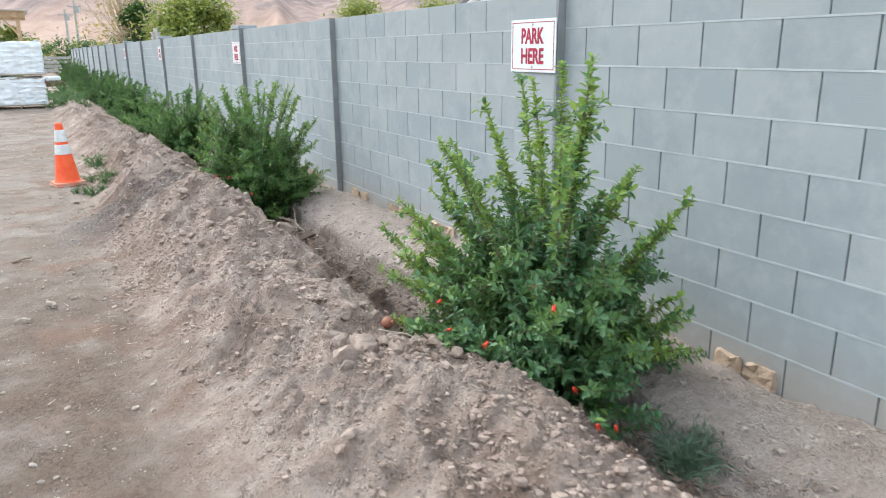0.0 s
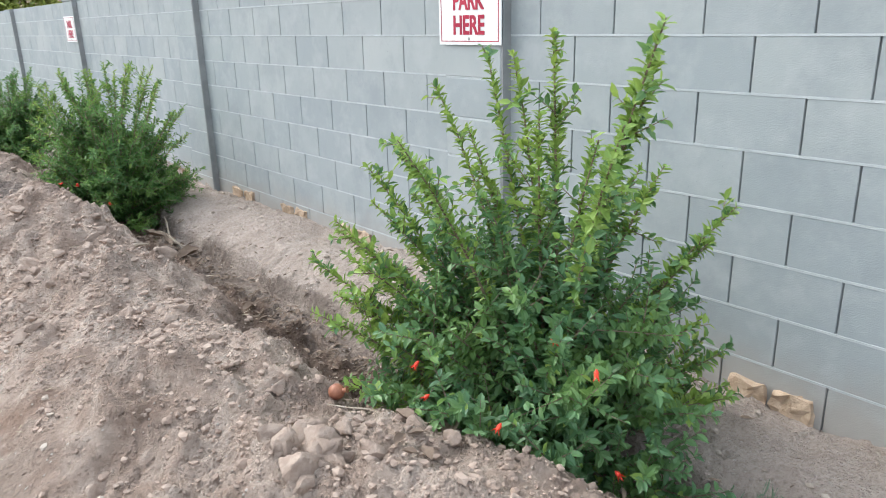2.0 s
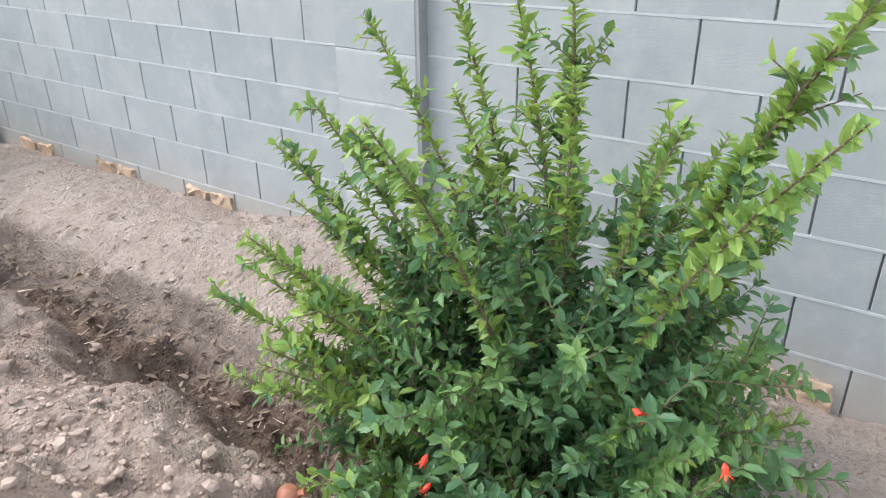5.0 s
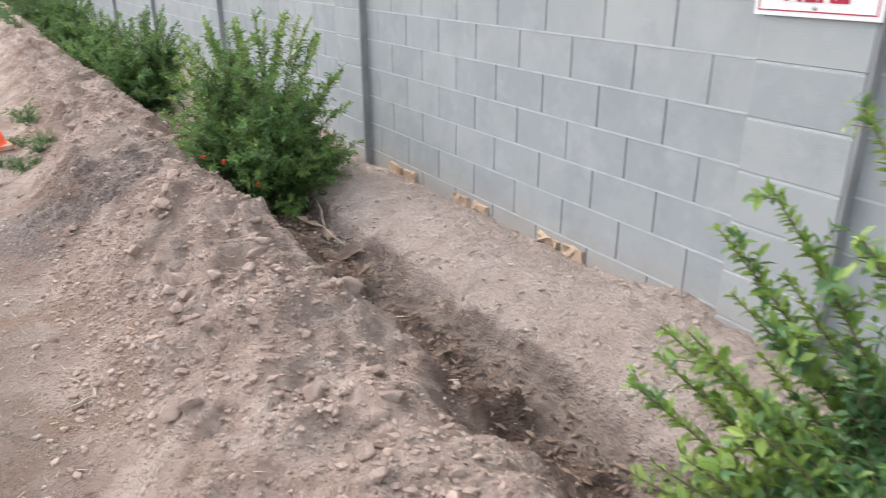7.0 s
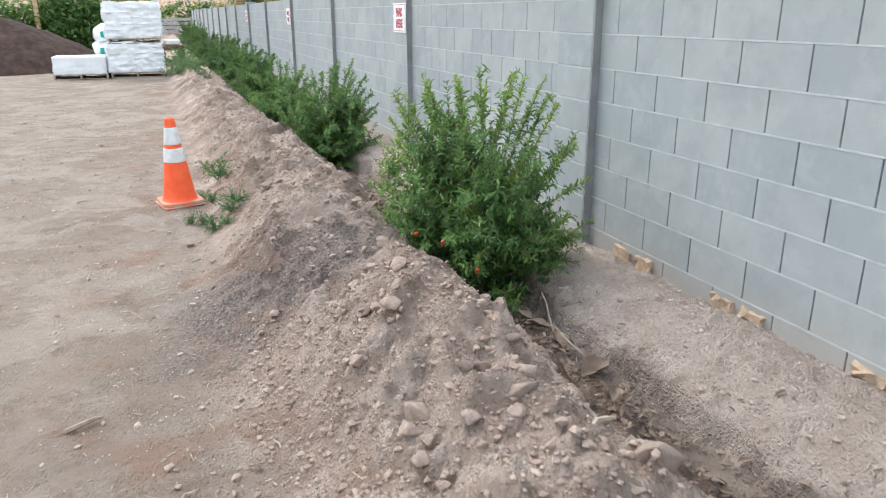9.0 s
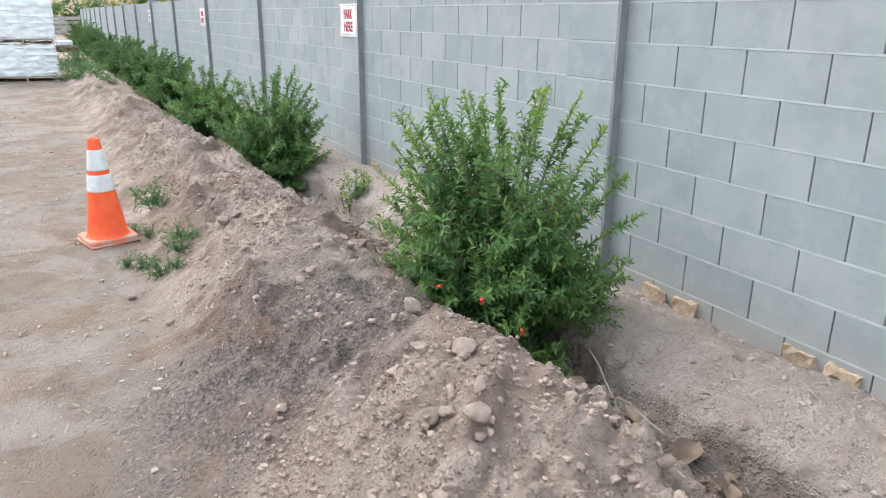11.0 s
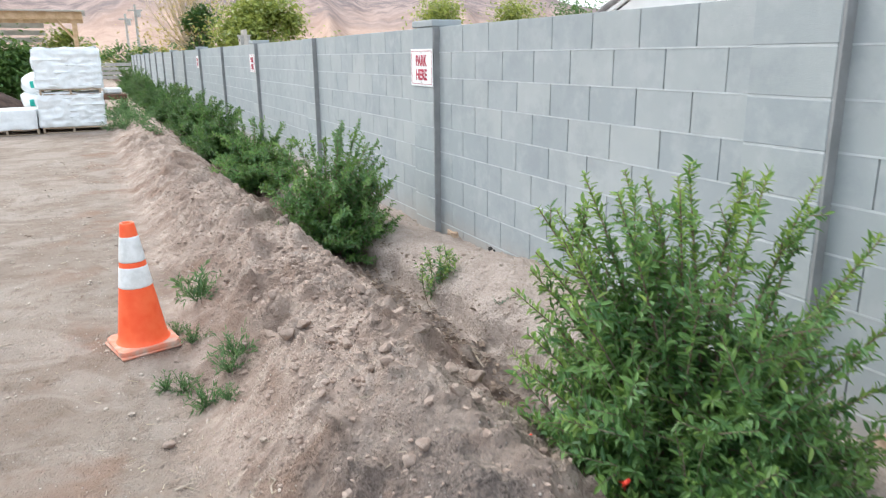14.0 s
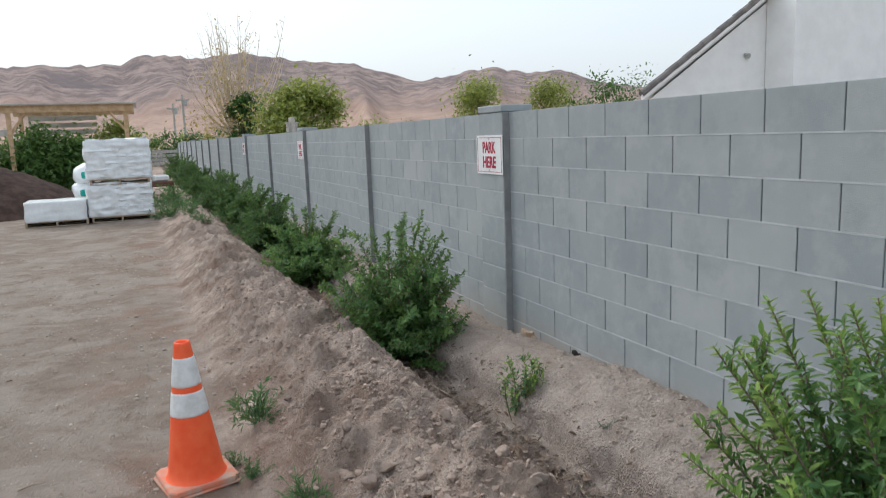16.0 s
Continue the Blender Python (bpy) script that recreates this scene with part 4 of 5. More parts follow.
def curled_leaf(x, y, turn, size):
    V, F = [], []
    for i in range(7):
        for j in range(5):
            u, v = i / 6, j / 4 - 0.5
            w = math.sin(math.pi * min(max(u, 0.04), 0.96)) ** 0.7
            V.append((size * (u - 0.5), size * 0.6 * v * w, size * (0.25 * (2 * v) ** 2 * w + 0.18 * (u - 0.5) ** 2 + 0.03 * math.sin(9 * u + 4 * v))))
    for i in range(6):
        for j in range(4):
            F.append((i * 5 + j, i * 5 + j + 1, i * 5 + j + 6, i * 5 + j + 5))
    ob = tagged(soup("fallen_leaf", V, F, LITTER, smooth=True), "large curled tan dead leaf in the trench", "leaf", "large fallen leaves")
    ob.matrix_basis = pose(x, y, hat(x, y) + 0.015, 8, -6, turn)


for x, y, tn, q in ((1.48, 5.55, 20, 0.17), (1.44, 5.8, 70, 0.13), (1.40, 5.95, 130, 0.12), (1.02, 2.3, 40, 0.10), (0.95, 2.42, 100, 0.08), (0.80, 2.24, 15, 0.05), (0.84, 2.18, 75, 0.06), (0.77, 2.16, 130, 0.045), (0.88, 2.27, 160, 0.05), (0.82, 2.32, 60, 0.045), (1.42, 5.3, 45, 0.10), (1.40, 6.1, 110, 0.11), (1.36, 4.4, 10, 0.09)):
    curled_leaf(x, y, tn, q)

def lot_debris():
    """Dark chips and dead leaves lying about on the lot."""
    r = random.Random(57)
    pts = [(r.uniform(-3.0, 0.05), 3.0 + 15.0 * r.random() ** 1.3) for _ in range(170)] + [(r.gauss(1.95, 0.2), r.uniform(1.5, 10.0)) for _ in range(40)]
    zs = ground_height([p[0] for p in pts], [p[1] for p in pts])
    turns = [r.uniform(0, 6.28) for _ in pts]
    V, F = leaf_soup([(x, y, z + 0.006) for (x, y), z in zip(pts, zs)], [(math.cos(a), math.sin(a), r.gauss(0, 0.12)) for a in turns], [(r.gauss(0, 0.25), r.gauss(0, 0.25), 1) for _ in pts], [r.uniform(0.02, 0.075) for _ in pts], 0.32, True)
    tagged(soup("lot_debris", V, F, LITTER), "dark dead leaves and chips on the lot", "debris", kind="stuff")


lot_debris()


def straw_bits():
    """Short pale straws and chips strewn over the lot and the toe of the berm."""
    r = random.Random(33)
    bag = Bag()
    pts = [(r.gauss(0.0, 0.25), r.uniform(3.4, 8.2)) for _ in range(260)] + [(r.uniform(-2.2, 0.1), r.uniform(3.0, 13.0)) for _ in range(240)] + [(r.gauss(1.35, 0.12), r.uniform(1.5, 9.5)) for _ in range(200)]
    for (x, y), z in zip(pts, ground_height([p[0] for p in pts], [p[1] for p in pts])):
        a, ln = r.uniform(0, 6.28), r.uniform(0.015, 0.055)
        d = Vector((math.cos(a), math.sin(a), r.uniform(-0.05, 0.25))) * ln
        p = Vector((x, y, z + 0.003))
        bag.add(*tube([p, p + d], [r.uniform(0.0012, 0.003), 0.001], 3))
    tagged(soup("straw_bits", bag.v, bag.f, STRAW), "short pale dry straws strewn over the soil", "straw", kind="stuff")


straw_bits()

# fallen pomegranate on the berm
bm = bmesh.new()
bmesh.ops.create_uvsphere(bm, u_segments=16, v_segments=10, radius=0.028)
fruit = tagged(part("pomegranate", bm, FRUIT, smooth=True), "small reddish-brown pomegranate resting on the soil", "fruit")
fruit.matrix_basis = pose(0.90, 2.73, hat(0.90, 2.73) + 0.024, 70, 0, 30)
V, F = tube([(0, 0, 0.024), (0, 0, 0.036), (0, 0, 0.044)], [0.009, 0.008, 0.012], 6)
soup("crown", V, F, FRUIT, fruit)


# ---- broken block ends at the foot of the wall ----
def broken_block(y, z, w, h, dark=False):
    bm = bmesh.new()
    box(bm, -0.004 if dark else -0.024, 0.06, -w / 2, w / 2, -h / 2, h / 2)
    bmesh.ops.subdivide_edges(bm, edges=list(bm.edges), cuts=3, use_grid_fill=True)
    o = Vector((y * 7, z * 3, 1))
    for v in bm.verts:
        v.co += Vector((noise.noise(v.co * 30 + o), noise.noise(v.co * 28 - o), noise.noise(v.co * 33 + o * 2))) * 0.024
    # the dark kind is no opening: a gap's shade coloured onto a lump
    ob = tagged(part("broken_block", bm, GAPSHADE if dark else TAN), "rough solid piece with a gap's shade as its colour" if dark else "broken tan block core at the foot of the wall", "block", "broken blocks at the wall foot")
    ob.matrix_basis = pose(FACE, y, z, random.uniform(-5, 5), 0, random.uniform(-3, 3))


for y, dk in ((6.62, 0), (6.40, 0), (5.74, 0), (5.54, 0), (4.90, 0), (4.70, 0), (2.04, 0), (1.86, 0), (3.2, 0), (10.42, 0), (9.78, 1), (8.0, 0), (7.8, 0)):
    broken_block(y, (0.062 if y > 3 else 0.012) if not dk else 0.105, 0.155 if not dk else 0.13, 0.12 if not dk else 0.06, bool(dk))


# ---- weeds and the sapling ----
def weed(x, y, size, seed, mat=WEED, blades=60, label="small grey-green weed on the dirt", wide=0.22, spread=1.0):
    r = random.Random(seed)
    P, D, N, S = [], [], [], []
    wood = Bag()
    for i in range(max(4, blades // 9)):
        a, el = r.uniform(0, 6.28), r.uniform(0.35, 1.3)
        d = Vector((math.cos(a) * math.cos(el) * spread, math.sin(a) * math.cos(el) * spread, math.sin(el))).normalized()
        ln = size * r.uniform(0.5, 1.0)
        wood.add(*tube([(0, 0, 0), d * ln], [0.0022, 0.0009], 3))
        for k in range(9):
            t = r.uniform(0.15, 1)
            o = Vector((r.gauss(0, 1), r.gauss(0, 1), r.gauss(0, 1)))
            P.append(d * ln * t)
            D.append(d * 0.8 + o.normalized() * 0.8)
            N.append((r.gauss(0, 1), r.gauss(0, 1), 1))
            S.append(size * r.uniform(0.14, 0.3))
    ob = tagged(new("weed"), label, "weed", "weeds on the lot")
    ob.matrix_basis = Matrix.Translation((x, y, hat(x, y) - 0.004))
    soup("stem", wood.v, wood.f, mat, ob)
    V, F = leaf_soup(P, D, N, S, wide, False)
    tagged(soup("leafage", V, F, mat, ob), kind="stuff")


for i, (x, y, q) in enumerate(((0.17, 9.55, 0.20), (0.22, 9.62, 0.15), (0.08, 9.08, 0.10), (0.05, 8.32, 0.12), (-0.02, 8.55, 0.10), (0.18, 8.42, 0.12), (0.22, 8.5, 0.14), (-0.10, 8.6, 0.08), (0.13, 8.2, 0.08), (0.02, 9.3, 0.09), (0.2, 21.5, 0.45), (0.45, 23, 0.5), (0.1, 25, 0.5), (0.5, 20, 0.35), (0.3, 27, 0.5), (0.6, 18.3, 0.25), (0.35, 24, 0.45), (0.0, 22.6, 0.3))):
    weed(x, y, q * 1.25, 60 + i, blades=160)
weed(1.54, 1.58, 0.24, 90, GRASS, 420, "tuft of blue-green grass beside the bush", 0.10)
weed(1.63, 1.64, 0.20, 91, GRASS, 320, "tuft of blue-green grass beside the bush", 0.10)
weed(1.75, 8.6, 0.08, 92, GRASS, 60, "tiny grey weed on the sandy bench", 0.15)

sap = shrub("sapling", (1.66, 9.36, -0.10), [(1.60, 9.36, 0.20), (1.66, 9.42, 0.27), (1.72, 9.36, 0.31), (1.78, 9.34, 0.28), (1.86, 9.32, 0.24), (1.92, 9.30, 0.17), (1.75, 9.26, 0.24), (1.68, 9.28, 0.26), (1.82, 9.40, 0.26), (1.58, 9.28, 0.14)], 71, leaf=0.030, twigs=7, per=6, label="slender young sapling with pale green leaves", mats=(LEAF, SHOOT), group="saplings", radius=0.004, ratio=0.5, young=0.6)

# ---- bagged goods on pallets ----
def pallet(parent, x0, x1, y0, y1, z):
    for i in range(7):
        yy = y0 + (y1 - y0 - 0.09) * i / 6
        part("deck_board", boxed(x0, x1, yy, yy + 0.09, z + 0.10, z + 0.12), PALLET, parent)
    for xx in (x0, (x0 + x1) / 2 - 0.02, x1 - 0.04):
        part("stringer", boxed(xx, xx + 0.04, y0, y1, z + 0.018, z + 0.099), PALLET, parent)
    for yy in (y0, (y0 + y1) / 2 - 0.045, y1 - 0.09):
        part("base_board", boxed(x0, x1, yy, yy + 0.09, z, z + 0.017), PALLET, parent)


def bag_mesh(lx, ly, lz, seed):
    bm = boxed(-lx / 2, lx / 2, -ly / 2, ly / 2, -lz / 2, lz / 2)
    bmesh.ops.subdivide_edges(bm, edges=list(bm.edges), cuts=5, use_grid_fill=True)
    o = Vector((seed * 3.1, seed * 1.7, 0))
    for v in bm.verts:
        u = Vector((v.co.x / lx * 2, v.co.y / ly * 2, v.co.z / lz * 2))
        k = 1 - 0.16 * (u.x ** 4 + u.y ** 4) * abs(u.z) - 0.05 * u.z * u.z
        v.co = Vector((v.co.x * k, v.co.y * k, v.co.z * (1 - 0.25 * max(u.x ** 6, u.y ** 6))))
        v.co += Vector((noise.noise(v.co * 7 + o), noise.noise(v.co * 7 - o), 0.5 * noise.noise(v.co * 9 + o))) * 0.02
    me = bpy.data.meshes.new("bag")
    bm.to_mesh(me)
    bm.free()
    me.materials.append(WRAP)
    me.polygons.foreach_set("use_smooth", [True] * len(me.polygons))
    return me


BAGS = [bag_mesh(0.70, 0.56, 0.172, i) for i in range(4)]


def bag_stack(x, y, z, layers, label, seed, wrap=True):
    r = random.Random(seed)
    ob = tagged(new("bag_pallet"), label, "pallet of bags", "wrapped pallets of white bags")
    ob.matrix_basis = Matrix.Translation((x, y, z))
    pallet(ob, -0.6, 0.6, -0.5, 0.5, 0)
    for k in range(layers):
        for i in range(2):
            for j in range(2):
                b = new("bag", r.choice(BAGS))
                place(b, pose((i - 0.5) * 0.60 + r.uniform(-0.02, 0.02), (j - 0.5) * 0.44 + r.uniform(-0.02, 0.02), 0.195 + k * 0.135, r.uniform(-2, 2), r.uniform(-2, 2), r.uniform(-4, 4) + (180 if r.random() < 0.5 else 0)), ob)
    h = layers * 0.135 + 0.05
    bm = boxed(-0.655, 0.655, -0.50, 0.50, 0, h)
    bmesh.ops.subdivide_edges(bm, edges=list(bm.edges), cuts=27, use_grid_fill=True)
    for v in bm.verts:
        side = Vector((v.co.x if abs(v.co.x) > 0.64 else 0, v.co.y if abs(v.co.y) > 0.49 else 0, 0))
        side = side.normalized() if side.length else side
        w = abs(math.sin(math.pi * v.co.z / 0.135)) ** 0.6
        k = 0.020 * (w - 0.7) * (0.5 + noise.noise(v.co * 2.5)) + 0.040 * noise.noise(v.co * 4.5 + Vector((seed, 0, 0))) + 0.030 * noise.noise(v.co * 12 + Vector((0, 0, seed)))
        up = 0.05 * noise.noise(v.co * 3 + Vector((0, seed, 0))) if v.co.z > h * 0.98 else 0
        edge_ = 0.05 if v.co.z > h * 0.98 and side.length else 0
        v.co += side * (k - edge_) + Vector((0, 0, up - edge_ * 0.7))
    place(part("film_wrap", bm, WRAP, ob, "creased white stretch film", smooth=True), pose(0, 0, 0.122), ob)
    return 0.195 + (layers - 1) * 0.135 + 0.075


GZ = hat(-0.75, 23.2)
top = bag_stack(-0.75, 23.5, GZ, 5, "pallet of white plastic-wrapped bags standing on dirt", 1)
bag_stack(-0.72, 23.5, GZ + top, 6, "second pallet of white wrapped bags stacked on another", 2)


def wrap_sheet(x, y, z, w, d, h, name, label, cat):
    """A crumpled clear-white film over a load."""
    bm = boxed(-w / 2, w / 2, -d / 2, d / 2, 0, h)
    bmesh.ops.subdivide_edges(bm, edges=list(bm.edges), cuts=11, use_grid_fill=True)
    for v in bm.verts:
        k = noise.noise(v.co * 5 + Vector((x, y, 0))) * 0.03 + noise.noise(v.co * 14) * 0.014
        v.co += Vector((v.co.x, v.co.y, (v.co.z - h / 2) * 0.5)).normalized() * k
    ob = tagged(part(name, bm, WRAP, smooth=True), label, cat)
    ob.matrix_basis = Matrix.Translation((x, y, z))
    return ob


low = tagged(new("low_pallet"), "low pallet load under white plastic film", "pallet")
low.matrix_basis = Matrix.Translation((-2.02, 23.4, hat(-2.0, 23.4)))
pallet(low, -0.6, 0.6, -0.5, 0.5, 0)
film_ = wrap_sheet(0, 0, 0.11, 1.18, 1.0, 0.42, "film_wrap", "", "")
film_.parent = low
for key_ in ("label", "category"):
    if key_ in film_:
        del film_[key_]


def printed_sacks(x, y, layers, width, seed, label):
    """Slumped white sacks with green printed panels, one on another."""
    ob = tagged(new("sack_pile"), label, "sack", "")
    ob.matrix_basis = pose(x, y, hat(x, y) - 0.01, 0, 0, 0)
    for k in range(layers):
        bm = lump(seed + k, 0.20, 3)
        for v in bm.verts:
            v.co = Vector((v.co.x * width, v.co.y * 0.34, max(v.co.z * 0.25 + 0.22, 0.0)))
        sack = part("sack", bm, WRAP, ob, m=pose(0.03 * (-1) ** k, 0, 0.40 * k), smooth=True)
        bm = boxed(-width * 0.35, width * 0.5, -0.365, -0.30, 0.14, 0.29, bevel=0.02)
        part("print_panel", bm, GREENP, sack, "green printed panel")


printed_sacks(-1.46, 24.3, 3, 0.30, 2, "pile of white sacks with green print behind the pallets")


# ---- compost pile ----
def compost_mound():
    n = 60
    xs, ys = np.linspace(-9, -1.7, n), np.linspace(24.2, 31, n)
    X, Y = np.meshgrid(xs, ys)
    e = ((X + 4.5) / 3.3) ** 2 + ((Y - 27.4) / 2.6) ** 2
    Z = 1.5 * np.clip(1 - e ** 0.62, 0, None) + 0.10 * vnoise(X * 2, Y * 2, 51) * (e < 1) + 0.04 * vnoise(X * 9, Y * 9, 52) * (e < 1.05)
    Z = np.where(e < 1.05, Z, -0.2) + 0.0
    V = np.stack([X.ravel(), Y.ravel(), Z.ravel()], 1)
    F = [(j * n + i, j * n + i + 1, (j + 1) * n + i + 1, (j + 1) * n + i) for j in range(n - 1) for i in range(n - 1)]
    tagged(soup("compost_mound", V, F, COMPOST, smooth=True), "large mound of dark brown compost on the lot", "compost mound")


compost_mound()


# ---- timber pergola, hedge and far fence ----
def pergola():
    ob = tagged(new("pergola"), "timber pergola with slatted roof behind shrubs", "pergola")
    ob.matrix_basis = Matrix.Translation((-2.738, 30.2, 0.12)) @ Matrix.Diagonal((0.8335, 0.85, 0.937, 1))
    for x, y in ((-1.16, 0), (2.6, 0), (-1.16, 3), (2.6, 3)):
        part("post", boxed(x - 0.07, x + 0.07, y - 0.07, y + 0.07, -0.2, 2.75), TIMBER, ob)
    for y in (-0.1, 3.0):
        part("beam", boxed(-1.4, 2.9, y - 0.04, y + 0.04, 2.75, 2.98), TIMBER, ob)
    for i in range(9):
        part("slat", boxed(-1.45, 3.0, -0.3 + i * 0.42, -0.12 + i * 0.42, 2.99, 3.03), SLATM, ob)
    for k in range(3):
        part("board", boxed(-0.9, 1.5, 2.9, 2.94, 2.1 + k * 0.24, 2.26 + k * 0.24), SLATM, ob)
    for foot, head in ((2.6, 2.05), (-1.16, -0.61)):
        V, F = tube([(foot, 0, 2.1), (head, 0, 2.75)], [0.05, 0.05], 4)
        soup("brace", V, F, TIMBER, ob)
    part("side_beam", boxed(-6.5, -1.235, -0.04, 0.04, 2.05, 2.25), SLATM, ob)


pergola()


def crown_tree(name, x, y, z, height, radius, seed, leafsize, n, mat, label, trunk=0.12, clump=16, gap=0.55, bare=0, bark=BARK):
    """A tapered trunk with limbs and a broken crown of leaf clumps."""
    r = random.Random(seed)
    ob = tagged(new(name), label, "tree" if name != "hedge_shrub" else "shrub")
    ob.matrix_basis = Matrix.Translation((x, y, z))
    wood, P, D, N, S = Bag(), [], [], [], []
    th = height * 0.34
    wood.add(*tube([(0, 0, 0), (0.03 * height * r.uniform(-1, 1), 0, th * 0.5), (0, 0, th)], [trunk, trunk * 0.8, trunk * 0.62], 7))
    n = int(n * 1.8)
    for i in range(clump):
        a, q = r.uniform(0, 6.28), math.sqrt(r.random())
        up = r.uniform(0.30, 0.97)
        reach = radius * q * math.sin(math.pi * min(up * 0.92 + 0.06, 0.97)) ** 0.6
        c = Vector((reach * math.cos(a), reach * math.sin(a), height * up))
        s0 = Vector((0, 0, th * r.uniform(0.5, 1.0)))
        wood.add(*tube([s0, (s0 + c) / 2 + Vector((0, 0, 0.05 * height)), c], [trunk * 0.42, trunk * 0.22, trunk * 0.05], 4))
        rad = radius * r.uniform(0.3, gap + 0.12)
        for k in range(n // clump):
            o = Vector((r.gauss(0, 0.5), r.gauss(0, 0.5), r.gauss(0, 0.45))) * rad
            P.append(c + o)
            D.append((r.gauss(0, 1), r.gauss(0, 1), r.gauss(-0.1, 0.7)))
            N.append((r.gauss(0, 0.6), r.gauss(0, 0.6), 1))
            S.append(leafsize * r.uniform(0.6, 1.3))
    for i in range(bare):
        a = r.uniform(0, 6.28)
        e = Vector((radius * 1.25 * math.cos(a) * r.uniform(0.15, 1), radius * 0.5 * math.sin(a), height * r.uniform(1.05, 1.75)))
        s0 = Vector((0, 0, th))
        m_ = Vector((e.x * 0.75, e.y * 0.7, e.z * 0.55))
        pts = [bez(s0, m_, e, t / 6) for t in range(7)]
        wood.add(*tube(pts, [trunk * 0.4 * (1 - t / 6.6) for t in range(7)], 4))
        for t in (0.55, 0.7, 0.8, 0.9):
            p = bez(s0, m_, e, t)
            q = p + Vector((r.gauss(0, 0.45), r.gauss(0, 0.3), r.uniform(0.5, 1.3))) * radius * 0.35
            wood.add(*tube([p, q], [trunk * 0.09, trunk * 0.03], 3))
            for k in range(5 if t < 0.85 else 2):
                P.append(p + (q - p) * r.random() + Vector((r.gauss(0, 0.2), r.gauss(0, 0.2), r.gauss(0, 0.2))))
                D.append((r.gauss(0, 1), r.gauss(0, 1), r.gauss(-0.1, 0.7)))
                N.append((r.gauss(0, 0.6), r.gauss(0, 0.6), 1))
                S.append(leafsize * r.uniform(0.5, 1.0))
    soup("trunk", wood.v, wood.f, bark, ob)
    V, F = leaf_soup(P, D, N, S, 0.5, False)
    tagged(soup("crown", V, F, mat, ob), kind="stuff")


for i, (x, y, h, w) in enumerate(((-4.6, 31.5, 1.75, 1.1), (-3.2, 31.2, 2.0, 1.1), (-2.2, 31.0, 1.85, 1.0), (-6.4, 32.0, 1.6, 1.2), (-1.9, 31.5, 1.6, 0.7), (-8.4, 32, 2.1, 1.3))):
    crown_tree("hedge_shrub", x, y, 0.0, h, w, 200 + i, 0.17, 2200, HEDGE, "tall leafy green shrub beside the pergola", 0.05, 26, 0.55)
crown_tree("hedge_shrub", -0.95, 31.0, 0.0, 2.35, 0.75, 220, 0.16, 1200, TREELEAF, "yellowing vine on the pergola corner", 0.05, 18, 0.5)

# trees beyond the wall and at the end of the lot
crown_tree("tree", 6.4, 60, -0.4, 6.6, 3.2, 230, 0.24, 700, DRYLEAF, "half-dead tree with bare pale upper branches", 0.22, 22, 0.45, bare=40, bark=PALEBARK)
crown_tree("tree", 6.7, 59, -0.4, 5.2, 1.3, 231, 0.25, 2400, FARLEAF, "dark green ivy growth on the dying tree", 0.15, 14, 0.5)
crown_tree("tree", 9.2, 50, -0.4, 4.9, 2.4, 232, 0.32, 7000, TREELEAF, "rounded yellow-green tree beyond the wall", 0.16, 30, 0.5)
crown_tree("tree", 18.5, 45, -0.4, 5.0, 2.0, 233, 0.22, 2600, TREELEAF, "yellow-green tree rising above the wall", 0.14, 24, 0.5)
crown_tree("tree", 32.6, 60, -0.4, 6.2, 2.3, 234, 0.28, 2000, TREELEAF, "pale hazy green tree in the distance", 0.16, 22, 0.5)
crown_tree("tree", 28.6, 45, -0.4, 5.7, 2.2, 235, 0.24, 2200, FARLEAF, "dark green tree beside the white house", 0.16, 20, 0.5)
crown_tree("tree", 26.4, 46, -0.4, 3.9, 1.6, 238, 0.24, 1300, FARLEAF, "low dark green tree behind the wall", 0.12, 16, 0.5)
crown_tree("tree", 16.0, 60, -0.4, 3.3, 1.6, 236, 0.24, 1200, TREELEAF, "small round tree above the wall", 0.12, 14, 0.5)
crown_tree("tree", 20.0, 62, -0.4, 3.2, 1.0, 237, 0.26, 500, FARLEAF, "small dark tree above the wall", 0.1, 10, 0.5)
for i in range(9):
    crown_tree("hedge_shrub", -1.5 + i * 1.1, 66 + (i % 3), -0.4, 2.6 + 0.5 * (i % 2), 1.2, 250 + i, 0.26, 420, (TREELEAF, FARLEAF)[i % 2], "green shrub beyond the far fence", 0.06, 10, 0.55)


def utility_pole(x, y, h):
    ob = tagged(new("utility_pole"), "wooden utility pole with a transformer", "utility pole", "utility poles")
    ob.matrix_basis = Matrix.Translation((x, y, -0.3))
    V, F = tube([(0, 0, 0), (0, 0, h)], [0.13, 0.09], 8)
    soup("pole", V, F, GREYW, ob)
    part("crossarm", boxed(-0.55, 0.55, -0.05, 0.05, h - 0.5, h - 0.38), GREYW, ob)
    V, F = tube([(0.22, -0.2, h - 0.95), (0.22, -0.2, h - 0.45)], [0.16, 0.16], 10)
    soup("transformer", V, F, BOLT, ob)


utility_pole(3.4, 70, 6.0)
utility_pole(2.9, 76, 5.6)


def far_fence():
    ob = tagged(new("board_fence"), "weathered horizontal board fence across the lot", "fence")
    ob.matrix_basis = Matrix.Translation((-7.0, 62.0, 0))
    for i in range(5):
        part("post", boxed(i * 2.3, i * 2.3 + 0.1, 0, 0.1, -0.1, 1.35), GREYW, ob)
    for k in range(4):
        part("board", boxed(0, 9.3, -0.04, -0.005, 0.2 + k * 0.29, 0.40 + k * 0.29), GREYW, ob)


far_fence()


